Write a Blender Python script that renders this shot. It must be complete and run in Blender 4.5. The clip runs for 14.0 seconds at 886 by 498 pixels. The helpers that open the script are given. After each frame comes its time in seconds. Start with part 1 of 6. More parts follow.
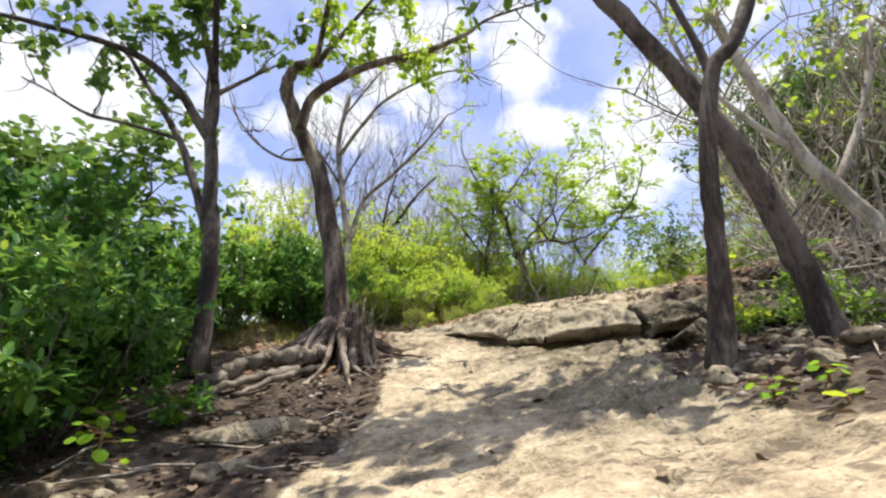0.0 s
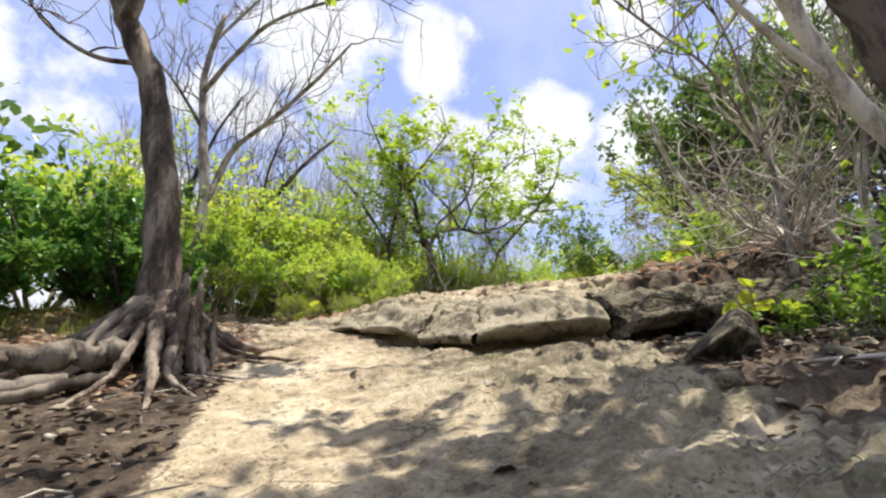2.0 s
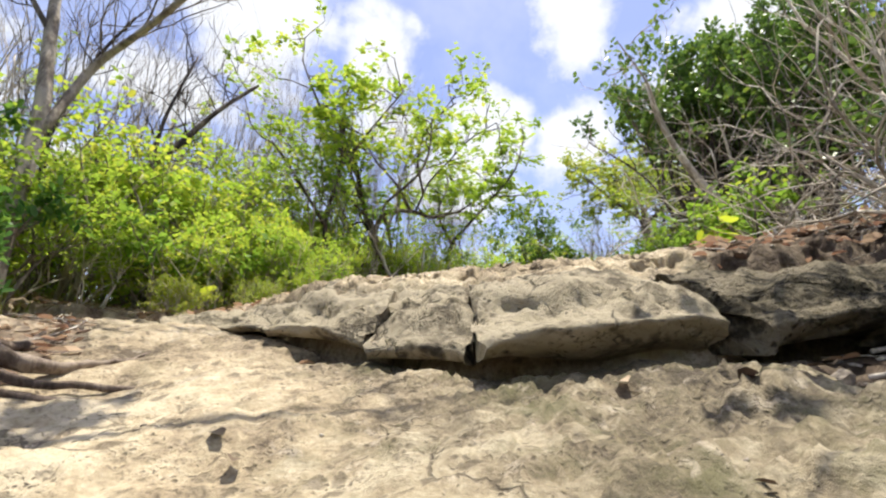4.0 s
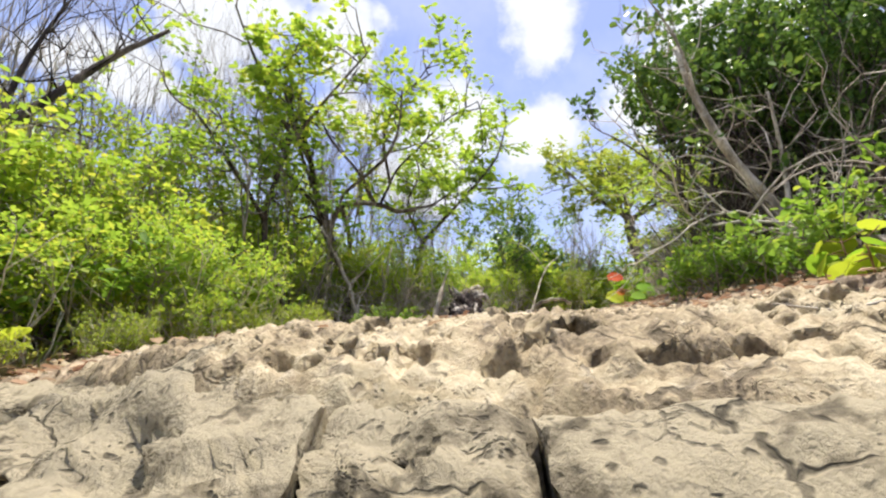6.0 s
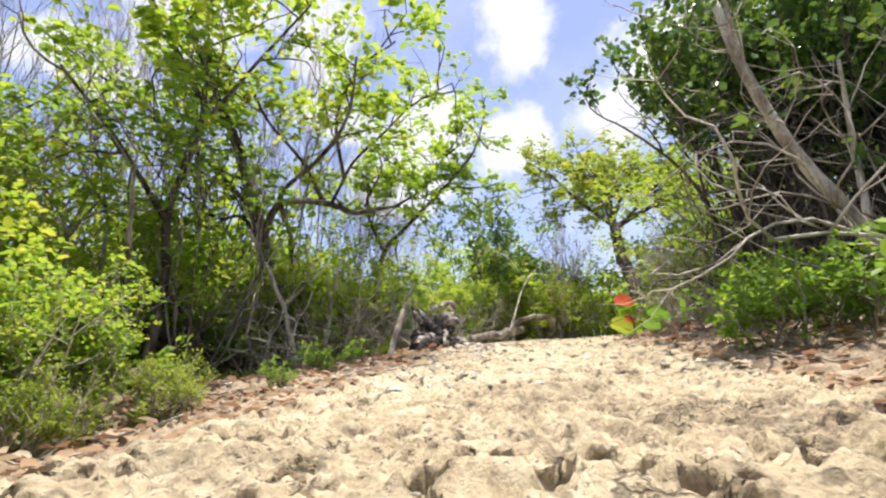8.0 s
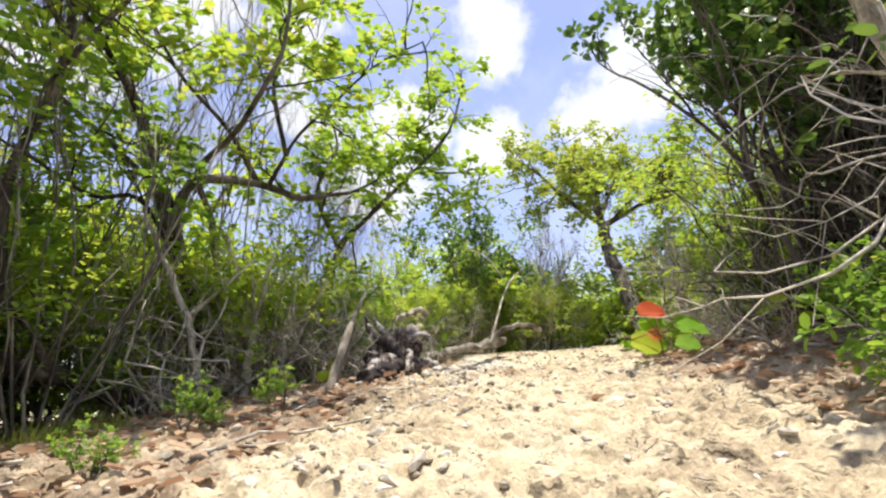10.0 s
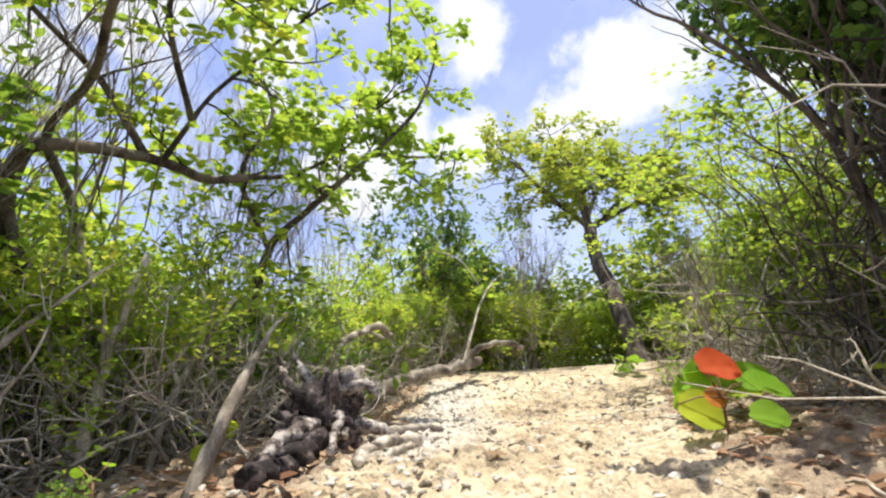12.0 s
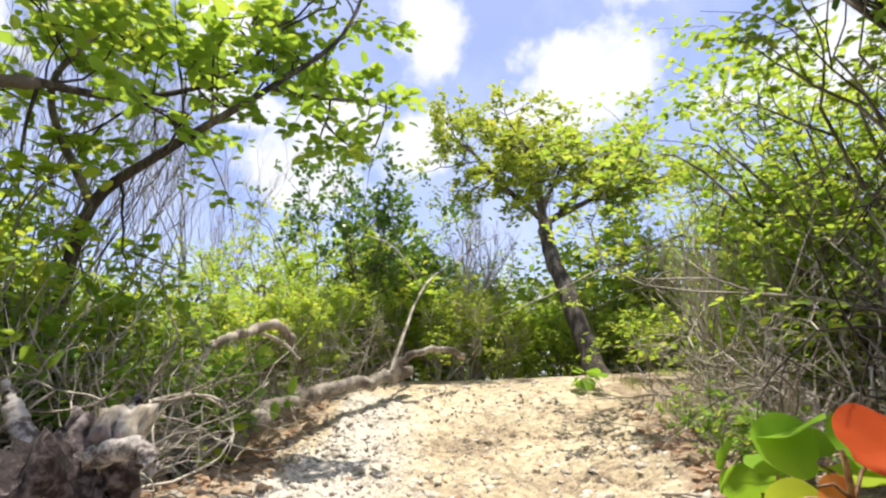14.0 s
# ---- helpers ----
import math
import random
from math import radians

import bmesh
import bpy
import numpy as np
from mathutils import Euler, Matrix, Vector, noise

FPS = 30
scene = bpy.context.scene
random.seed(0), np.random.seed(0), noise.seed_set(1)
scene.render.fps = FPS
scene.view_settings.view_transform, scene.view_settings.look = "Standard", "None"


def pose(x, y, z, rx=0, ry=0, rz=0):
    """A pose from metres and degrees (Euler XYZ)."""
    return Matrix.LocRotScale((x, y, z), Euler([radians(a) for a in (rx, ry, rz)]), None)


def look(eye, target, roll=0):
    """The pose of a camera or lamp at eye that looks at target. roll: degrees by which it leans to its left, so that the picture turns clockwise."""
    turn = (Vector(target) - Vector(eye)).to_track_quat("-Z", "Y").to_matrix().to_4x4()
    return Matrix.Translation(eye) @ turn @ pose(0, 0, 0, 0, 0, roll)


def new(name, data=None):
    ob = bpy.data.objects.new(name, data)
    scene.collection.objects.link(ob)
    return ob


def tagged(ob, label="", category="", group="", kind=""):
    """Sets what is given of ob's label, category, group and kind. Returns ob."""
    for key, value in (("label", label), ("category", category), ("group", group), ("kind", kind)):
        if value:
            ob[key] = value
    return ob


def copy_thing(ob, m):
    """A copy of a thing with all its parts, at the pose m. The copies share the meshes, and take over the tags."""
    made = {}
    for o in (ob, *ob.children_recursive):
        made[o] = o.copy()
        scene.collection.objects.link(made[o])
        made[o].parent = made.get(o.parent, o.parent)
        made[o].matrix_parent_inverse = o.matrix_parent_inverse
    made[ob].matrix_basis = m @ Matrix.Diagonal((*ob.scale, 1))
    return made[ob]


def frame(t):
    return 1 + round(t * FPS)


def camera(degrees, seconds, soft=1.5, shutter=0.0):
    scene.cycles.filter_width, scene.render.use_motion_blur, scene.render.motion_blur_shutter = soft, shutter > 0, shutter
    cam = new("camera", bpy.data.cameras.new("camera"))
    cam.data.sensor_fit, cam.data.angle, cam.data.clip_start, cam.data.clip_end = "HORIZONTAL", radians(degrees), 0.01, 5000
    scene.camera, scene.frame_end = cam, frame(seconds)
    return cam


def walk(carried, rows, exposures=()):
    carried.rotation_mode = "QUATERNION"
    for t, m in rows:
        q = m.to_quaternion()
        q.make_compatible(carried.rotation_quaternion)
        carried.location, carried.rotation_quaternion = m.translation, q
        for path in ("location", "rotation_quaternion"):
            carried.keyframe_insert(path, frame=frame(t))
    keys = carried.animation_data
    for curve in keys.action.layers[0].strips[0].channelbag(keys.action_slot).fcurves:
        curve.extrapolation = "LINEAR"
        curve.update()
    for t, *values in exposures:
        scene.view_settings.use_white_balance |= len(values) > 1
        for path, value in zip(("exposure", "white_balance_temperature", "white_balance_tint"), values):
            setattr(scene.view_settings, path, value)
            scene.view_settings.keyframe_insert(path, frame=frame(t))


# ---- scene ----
cam = camera(80.9, 14.0, soft=2.3)
PATH = [
    (0, (0.041, -0.003, -0.004), (0.042, 1.9, 0.611), 0.5),
    (0.5, (0.047, 0.333, 0.042), (0.151, 2.234, 0.656), 0.7),
    (1, (0.067, 0.738, 0.081), (0.271, 2.63, 0.697), 0.4),
    (1.5, (0.091, 1.107, 0.144), (0.383, 2.988, 0.757), 0.3),
    (2, (0.14, 1.565, 0.2), (0.518, 3.43, 0.817), 0.1),
    (2.5, (0.189, 1.979, 0.256), (0.639, 3.826, 0.876), -0.1),
    (3, (0.247, 2.386, 0.315), (0.761, 4.216, 0.936), -0.2),
    (3.2, (0.267, 2.539, 0.342), (0.801, 4.363, 0.963), -0.2),
    (5.3, (0.518, 3.91, 0.777), (1.202, 5.696, 1.363), -0.4),
    (5.5, (0.565, 4.051, 0.839), (1.262, 5.831, 1.427), -0.5),
    (6, (0.703, 4.423, 1.022), (1.431, 6.192, 1.607), -0.6),
    (6.5, (0.834, 4.724, 1.155), (1.587, 6.481, 1.743), -0.8),
    (7, (0.978, 5.027, 1.273), (1.756, 6.771, 1.867), -0.7),
    (7.5, (1.144, 5.309, 1.371), (1.94, 7.043, 1.972), -0.6),
    (8, (1.299, 5.572, 1.502), (2.118, 7.297, 2.1), -0.7),
    (8.2, (1.36, 5.68, 1.556), (2.19, 7.401, 2.148), -0.8),
    (10.3, (2.012, 6.805, 1.851), (2.918, 8.479, 2.464), -1.2),
    (10.5, (2.076, 6.894, 1.897), (2.988, 8.566, 2.509), -1.1),
    (11, (2.242, 7.148, 2.046), (3.178, 8.809, 2.652), -1.0),
    (11.5, (2.424, 7.428, 2.185), (3.381, 9.078, 2.784), -0.8),
    (12, (2.585, 7.693, 2.247), (3.571, 9.326, 2.849), -0.8),
    (12.5, (2.758, 7.959, 2.291), (3.776, 9.572, 2.895), -0.6),
    (13, (2.965, 8.219, 2.334), (4.02, 9.807, 2.939), -0.4),
    (13.5, (3.176, 8.431, 2.387), (4.271, 9.991, 2.993), -0.2),
    (14, (3.443, 8.683, 2.484), (4.592, 10.208, 3.081), 0.1),
]
walk(cam, [(t, look(eye, target, roll)) for t, eye, target, roll in PATH])

# ---- light ----
SUN_DIR = Vector((0.13, 0.08, 0.988)).normalized()
sun_data = bpy.data.lights.new("sun", "SUN")
sun_data.energy, sun_data.angle, sun_data.color = 3.9, radians(0.53), (1.0, 0.94, 0.80)
sun = new("sun", sun_data)
sun.matrix_world = look((6, -2, 12), Vector((6, -2, 12)) - SUN_DIR)
scene.view_settings.exposure = 0.87

world = bpy.data.worlds.new("sky")
scene.world = world
world.use_nodes = True
wn, wl = world.node_tree.nodes, world.node_tree.links
wn.clear()


def wnode(kind, **values):
    n = wn.new(kind)
    for k, v in values.items():
        n.inputs[int(k[1:]) if k[0] == "i" and k[1:].isdigit() else k].default_value = v
    return n


sky = wn.new("ShaderNodeTexSky")
sky.sky_type, sky.sun_disc = "NISHITA", False
sky.sun_elevation = math.asin(SUN_DIR.z)
sky.sun_rotation = math.atan2(SUN_DIR.x, SUN_DIR.y)
sky.air_density, sky.dust_density, sky.ozone_density = 1.0, 0.6, 1.5
way = wn.new("ShaderNodeTexCoord")
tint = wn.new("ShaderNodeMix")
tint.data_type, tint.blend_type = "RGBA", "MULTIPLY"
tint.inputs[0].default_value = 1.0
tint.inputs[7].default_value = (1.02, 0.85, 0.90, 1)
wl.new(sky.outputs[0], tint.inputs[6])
# clouds: heaps given by bearing, height (degrees), half width and half height (radians), edges broken by noise
fluff = wn.new("ShaderNodeTexNoise")
fluff.inputs["Scale"].default_value, fluff.inputs["Detail"].default_value, fluff.inputs["Roughness"].default_value = 9.0, 7.0, 0.6
wl.new(way.outputs["Generated"], fluff.inputs["Vector"])
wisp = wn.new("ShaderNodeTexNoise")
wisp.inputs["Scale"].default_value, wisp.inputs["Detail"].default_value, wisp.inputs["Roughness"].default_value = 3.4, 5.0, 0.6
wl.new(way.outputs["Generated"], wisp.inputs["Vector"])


def wmath(op, *values):
    n = wn.new("ShaderNodeMath")
    n.operation = op
    for i, v in enumerate(values):
        if isinstance(v, (int, float)):
            n.inputs[i].default_value = v
        else:
            wl.new(v, n.inputs[i])
    return n.outputs[0]


CLOUDS = [
    (-42, 27, 0.27, 0.13), (-58, 36, 0.25, 0.14), (-5, 38, 0.15, 0.11), (-14, 31, 0.12, 0.06), (10.6, 38, 0.085, 0.095), (11, 31, 0.10, 0.05), (25, 30, 0.11, 0.085),
    (35.2, 40, 0.075, 0.10), (33.6, 28.8, 0.085, 0.075), (46, 30.5, 0.09, 0.07), (54.5, 33.8, 0.13, 0.10), (20, 24, 0.13, 0.08), (-19, 22, 0.09, 0.05),
    # bearings 112, 150, -95, -140 and 178: unseen clouds added as fill light
    (70, 44, 0.2, 0.07), (80, 30, 0.2, 0.10), (112, 36, 0.35, 0.22), (150, 28, 0.3, 0.2), (-95, 34, 0.4, 0.25), (-140, 40, 0.4, 0.25), (178, 52, 0.4, 0.2), (40, 8, 0.6, 0.10), (-20, 7, 0.5, 0.09),
]
total = None
for bearing, height_c, half_w, half_h in CLOUDS:
    a, e = radians(bearing), radians(height_c)
    centre = Vector((math.sin(a) * math.cos(e), math.cos(a) * math.cos(e), math.sin(e)))
    side, rise = Vector((math.cos(a), -math.sin(a), 0)), Vector((-math.sin(a) * math.sin(e), -math.cos(a) * math.sin(e), math.cos(e)))
    spans = []
    for axis_c, half in ((side, half_w), (rise, half_h), (centre, None)):
        dot = wn.new("ShaderNodeVectorMath")
        dot.operation = "DOT_PRODUCT"
        dot.inputs[1].default_value = axis_c
        wl.new(way.outputs["Generated"], dot.inputs[0])
        spans.append(wmath("POWER", wmath("MULTIPLY", dot.outputs["Value"], 1 / half), 2.0) if half else wmath("LESS_THAN", dot.outputs["Value"], 0.3))
    reach = wmath("ADD", wmath("SQRT", wmath("ADD", spans[0], spans[1])), wmath("MULTIPLY", spans[2], 9.0))
    heap = wmath("MAXIMUM", wmath("SUBTRACT", 1.0, reach), -0.6)
    total = heap if total is None else wmath("MAXIMUM", total, heap)
ragged = wmath("ADD", total, wmath("ADD", wmath("MULTIPLY", wmath("SUBTRACT", fluff.outputs[0], 0.5), 2.1), wmath("MULTIPLY", wmath("SUBTRACT", wisp.outputs[0], 0.5), 0.9)))
cover = wn.new("ShaderNodeMapRange")
cover.inputs["From Min"].default_value, cover.inputs["From Max"].default_value = -0.12, 0.42
cover.interpolation_type = "SMOOTHSTEP"
wl.new(ragged, cover.inputs["Value"])
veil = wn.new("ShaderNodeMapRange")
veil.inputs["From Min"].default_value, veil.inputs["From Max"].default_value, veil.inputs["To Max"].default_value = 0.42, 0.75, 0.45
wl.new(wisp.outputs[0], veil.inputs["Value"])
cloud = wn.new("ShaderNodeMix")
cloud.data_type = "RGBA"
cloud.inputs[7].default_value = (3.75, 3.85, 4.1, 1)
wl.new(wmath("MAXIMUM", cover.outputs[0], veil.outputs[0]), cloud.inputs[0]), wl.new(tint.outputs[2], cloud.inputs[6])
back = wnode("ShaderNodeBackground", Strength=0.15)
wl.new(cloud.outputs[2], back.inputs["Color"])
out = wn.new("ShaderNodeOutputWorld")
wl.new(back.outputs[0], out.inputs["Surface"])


# ---- materials ----
def ramp_of(nodes, stops):
    r = nodes.new("ShaderNodeValToRGB")
    e = r.color_ramp.elements
    while len(e) < len(stops):
        e.new(0.5)
    for el, (p, c) in zip(e, stops):
        el.position, el.color = p, (*c, 1)
    return r


def surface(name, dark, mid, light, scale=6.0, fine=60.0, rough=0.85, bump=0.4, depth=0.02, stretch=(1, 1, 1), spec=0.3, chips=0.0):
    """A weathered natural surface: large patches and fine grain in colour, and relief."""
    m = bpy.data.materials.new(name)
    m.use_nodes = True
    n, l = m.node_tree.nodes, m.node_tree.links
    b = n["Principled BSDF"]
    co = n.new("ShaderNodeTexCoord")
    mp = n.new("ShaderNodeMapping")
    mp.inputs["Scale"].default_value = stretch
    l.new(co.outputs["Object"], mp.inputs["Vector"])
    big, small = n.new("ShaderNodeTexNoise"), n.new("ShaderNodeTexNoise")
    big.inputs["Scale"].default_value, big.inputs["Detail"].default_value, big.inputs["Roughness"].default_value = scale, 6, 0.62
    small.inputs["Scale"].default_value, small.inputs["Detail"].default_value, small.inputs["Roughness"].default_value = fine, 5, 0.6
    l.new(mp.outputs[0], big.inputs["Vector"]), l.new(mp.outputs[0], small.inputs["Vector"])
    info = n.new("ShaderNodeObjectInfo")
    add = n.new("ShaderNodeMath")
    add.operation = "MULTIPLY_ADD"
    add.inputs[1].default_value = 0.35
    l.new(small.outputs[0], add.inputs[0]), l.new(big.outputs[0], add.inputs[2])
    vary = n.new("ShaderNodeMath")
    vary.operation = "MULTIPLY_ADD"
    vary.inputs[1].default_value = 0.12
    l.new(info.outputs["Random"], vary.inputs[0]), l.new(add.outputs[0], vary.inputs[2])
    height = add.outputs[0]
    if chips:
        flake = n.new("ShaderNodeTexVoronoi")
        flake.inputs["Scale"].default_value, flake.inputs["Detail"].default_value, flake.inputs["Roughness"].default_value = 11.0, 2.0, 0.6
        twist = n.new("ShaderNodeMix")
        twist.data_type, twist.blend_type = "RGBA", "LINEAR_LIGHT"
        twist.inputs[0].default_value = 0.12
        l.new(mp.outputs[0], twist.inputs[6]), l.new(big.outputs["Color"], twist.inputs[7]), l.new(twist.outputs[2], flake.inputs["Vector"])
        more = n.new("ShaderNodeMath")
        more.operation = "MULTIPLY_ADD"
        more.inputs[1].default_value = chips
        l.new(flake.outputs["Distance"], more.inputs[0]), l.new(add.outputs[0], more.inputs[2])
        height = more.outputs[0]
        less = n.new("ShaderNodeMath")
        less.operation = "MULTIPLY_ADD"
        less.inputs[1].default_value = 0.22
        l.new(flake.outputs["Distance"], less.inputs[0])
        shift = n.new("ShaderNodeMath")
        shift.operation = "SUBTRACT"
        shift.inputs[1].default_value = 0.165
        l.new(vary.outputs[0], shift.inputs[0]), l.new(shift.outputs[0], less.inputs[2])
        vary = less
    r = ramp_of(n, [(0.58, dark), (0.71, mid), (0.82, light)])
    l.new(vary.outputs[0], r.inputs[0])
    colour = r.outputs[0]
    if chips:
        dark_m, pale_m, worn_h = rock_wear(n, l, co.outputs["Object"])
        colour = tinted(n, l, colour, dark_m, pale_m, [c * 0.6 for c in dark], [c * 1.1 for c in light])
        deep = n.new("ShaderNodeMath")
        deep.operation = "ADD"
        l.new(height, deep.inputs[0]), l.new(worn_h, deep.inputs[1])
        height = deep.outputs[0]
    l.new(colour, b.inputs["Base Color"])
    b.inputs["Roughness"].default_value, b.inputs["Specular IOR Level"].default_value = rough, spec
    bp = n.new("ShaderNodeBump")
    bp.inputs["Strength"].default_value, bp.inputs["Distance"].default_value = bump, depth
    l.new(height, bp.inputs["Height"]), l.new(bp.outputs[0], b.inputs["Normal"])
    return m


def rock_wear(n, l, vector, amount=1.0, large=0.0):
    """Pits, hairline cracks and lichen of weathered limestone: masks for dark and pale marks, and a height."""
    def node_math(op, *values):
        k = n.new("ShaderNodeMath")
        k.operation, k.use_clamp = op, op == "MULTIPLY"
        for i, v in enumerate(values):
            if isinstance(v, (int, float)):
                k.inputs[i].default_value = v
            else:
                l.new(v, k.inputs[i])
        return k.outputs[0]

    def step(value, lo, hi):
        k = n.new("ShaderNodeMapRange")
        k.interpolation_type = "SMOOTHSTEP"
        k.inputs["From Min"].default_value, k.inputs["From Max"].default_value = lo, hi
        l.new(value, k.inputs["Value"])
        return k.outputs[0]

    def cloudy(scale, detail=5):
        k = n.new("ShaderNodeTexNoise")
        k.inputs["Scale"].default_value, k.inputs["Detail"].default_value, k.inputs["Roughness"].default_value = scale, detail, 0.65
        l.new(vector, k.inputs["Vector"])
        return k

    bent = n.new("ShaderNodeMix")
    bent.data_type, bent.blend_type = "RGBA", "LINEAR_LIGHT"
    bent.inputs[0].default_value = 0.07
    l.new(vector, bent.inputs[6]), l.new(cloudy(5.0, 4).outputs["Color"], bent.inputs[7])
    marks = []
    for scale, feature, lo, hi in ((26.0, "F1", 0.34, 0.14), (58.0, "F1", 0.36, 0.15), (3.1, "DISTANCE_TO_EDGE", 0.022, 0.004), (8.0, "DISTANCE_TO_EDGE", 0.03, 0.006), (12.0, "F1", 0.36, 0.20)):
        v = n.new("ShaderNodeTexVoronoi")
        v.feature = feature
        v.inputs["Scale"].default_value = scale
        l.new(bent.outputs[2], v.inputs["Vector"])
        marks.append(step(v.outputs["Distance"], lo, hi))
    where, where_fine, where_crack = step(cloudy(3.0).outputs[0], 0.46, 0.60), step(cloudy(6.5).outputs[0], 0.48, 0.62), step(cloudy(2.1, 3).outputs[0], 0.50, 0.60)
    pits = node_math("MAXIMUM", node_math("MULTIPLY", marks[0], where), node_math("MULTIPLY", marks[1], where_fine))
    pits = node_math("MAXIMUM", pits, node_math("MULTIPLY", node_math("MULTIPLY", marks[4], step(cloudy(4.3).outputs[0], 0.47, 0.56)), large))
    cracks = node_math("MAXIMUM", node_math("MULTIPLY", marks[2], where_crack), node_math("MULTIPLY", node_math("MULTIPLY", marks[3], where_fine), where_crack))
    dark = node_math("MULTIPLY", node_math("MAXIMUM", pits, cracks), 0.75 * amount)
    rugged = cloudy(16.0, 9)
    ridged = node_math("ABSOLUTE", node_math("SUBTRACT", cloudy(11.0, 7).outputs[0], 0.5))
    height = node_math("SUBTRACT", node_math("ADD", rugged.outputs[0], node_math("MULTIPLY_ADD", ridged, -1.6, 0.3)), node_math("MULTIPLY", node_math("MAXIMUM", pits, cracks), 0.6))
    return dark, node_math("MULTIPLY", step(cloudy(13.0, 7).outputs[0], 0.56, 0.68), 0.45 * amount), height


def tinted(n, l, colour, dark, pale, dark_tone, pale_tone):
    """colour with its dark and pale marks laid over it."""
    for mask, tone_c in ((pale, pale_tone), (dark, dark_tone)):
        k = n.new("ShaderNodeMix")
        k.data_type = "RGBA"
        k.inputs[7].default_value = (*tone_c, 1)
        l.new(mask, k.inputs[0]), l.new(colour, k.inputs[6])
        colour = k.outputs[2]
    return colour


def leaf_material(name, stops, clear=0.45, rough=0.45):
    """Leaves: each its own tone, glossy above, letting light through."""
    m = bpy.data.materials.new(name)
    m.use_nodes = True
    n, l = m.node_tree.nodes, m.node_tree.links
    b = n["Principled BSDF"]
    geo, info = n.new("ShaderNodeNewGeometry"), n.new("ShaderNodeObjectInfo")
    co, patch = n.new("ShaderNodeTexCoord"), n.new("ShaderNodeTexNoise")
    patch.inputs["Scale"].default_value, patch.inputs["Detail"].default_value = 1.6, 2
    l.new(co.outputs["Object"], patch.inputs["Vector"])
    a1, a2 = n.new("ShaderNodeMath"), n.new("ShaderNodeMath")
    a1.operation = a2.operation = "MULTIPLY_ADD"
    a1.inputs[1].default_value, a2.inputs[1].default_value, a2.inputs[2].default_value = 0.55, 0.55, 0.0
    l.new(patch.outputs[0], a2.inputs[0])
    l.new(geo.outputs["Random Per Island"], a1.inputs[0]), l.new(a2.outputs[0], a1.inputs[2])
    a3 = n.new("ShaderNodeMath")
    a3.operation = "MULTIPLY_ADD"
    a3.inputs[1].default_value = 0.16
    l.new(info.outputs["Random"], a3.inputs[0]), l.new(a1.outputs[0], a3.inputs[2])
    r = ramp_of(n, stops)
    l.new(a3.outputs[0], r.inputs[0]), l.new(r.outputs[0], b.inputs["Base Color"])
    b.inputs["Roughness"].default_value, b.inputs["Specular IOR Level"].default_value = rough, 0.35
    tr, mix = n.new("ShaderNodeBsdfTranslucent"), n.new("ShaderNodeMixShader")
    through_tone = n.new("ShaderNodeHueSaturation")
    through_tone.inputs["Hue"].default_value, through_tone.inputs["Value"].default_value = 0.482, 1.65
    through_tone.inputs["Saturation"].default_value = 1.0
    l.new(r.outputs[0], through_tone.inputs["Color"]), l.new(through_tone.outputs[0], tr.inputs["Color"])
    mix.inputs[0].default_value = clear
    l.new(b.outputs[0], mix.inputs[1]), l.new(tr.outputs[0], mix.inputs[2])
    l.new(mix.outputs[0], n["Material Output"].inputs["Surface"])
    return m


BARK_DARK = surface("bark dark", (0.03, 0.023, 0.022), (0.07, 0.055, 0.048), (0.17, 0.14, 0.12), 5, 45, 0.9, 0.9, 0.02, (1, 1, 0.35))
BARK_MID = surface("bark brown", (0.04, 0.031, 0.026), (0.098, 0.078, 0.064), (0.23, 0.195, 0.16), 6, 50, 0.9, 0.9, 0.02, (1, 1, 0.3))
BARK_GREY = surface("bark grey", (0.09, 0.075, 0.064), (0.20, 0.17, 0.145), (0.38, 0.34, 0.29), 6, 50, 0.9, 0.7, 0.015, (1, 1, 0.4))
BARK_PALE = surface("bark pale", (0.20, 0.168, 0.138), (0.38, 0.33, 0.275), (0.62, 0.565, 0.50), 6, 60, 0.9, 0.6, 0.012, (1, 1, 0.4))
CHARRED = surface("charred deadwood", (0.014, 0.011, 0.012), (0.045, 0.033, 0.034), (0.24, 0.20, 0.20), 7, 40, 0.9, 1.0, 0.03)
DEADWOOD = surface("weathered deadwood", (0.05, 0.04, 0.036), (0.15, 0.12, 0.112), (0.52, 0.475, 0.45), 9, 50, 0.9, 0.9, 0.02, (1.5, 1.5, 1.5))
BARK_ROOT = surface("bark of the crooked tree", (0.05, 0.037, 0.031), (0.14, 0.105, 0.085), (0.32, 0.26, 0.21), 6, 50, 0.9, 1.0, 0.025, (1, 1, 0.3))
ROCK_GREY = surface("weathered limestone", (0.05, 0.042, 0.031), (0.165, 0.138, 0.098), (0.36, 0.31, 0.225), 3.4, 24, 0.92, 0.75, 0.022, chips=0.16)
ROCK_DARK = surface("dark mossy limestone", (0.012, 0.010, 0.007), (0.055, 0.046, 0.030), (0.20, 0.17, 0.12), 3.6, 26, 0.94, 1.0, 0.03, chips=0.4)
STONE = surface("loose stone", (0.12, 0.10, 0.085), (0.34, 0.29, 0.24), (0.62, 0.56, 0.48), 7, 40, 0.92, 0.6, 0.02)
STONE_WHITE = surface("white broken limestone", (0.26, 0.23, 0.19), (0.46, 0.415, 0.36), (0.66, 0.61, 0.55), 7, 40, 0.9, 0.5, 0.02)
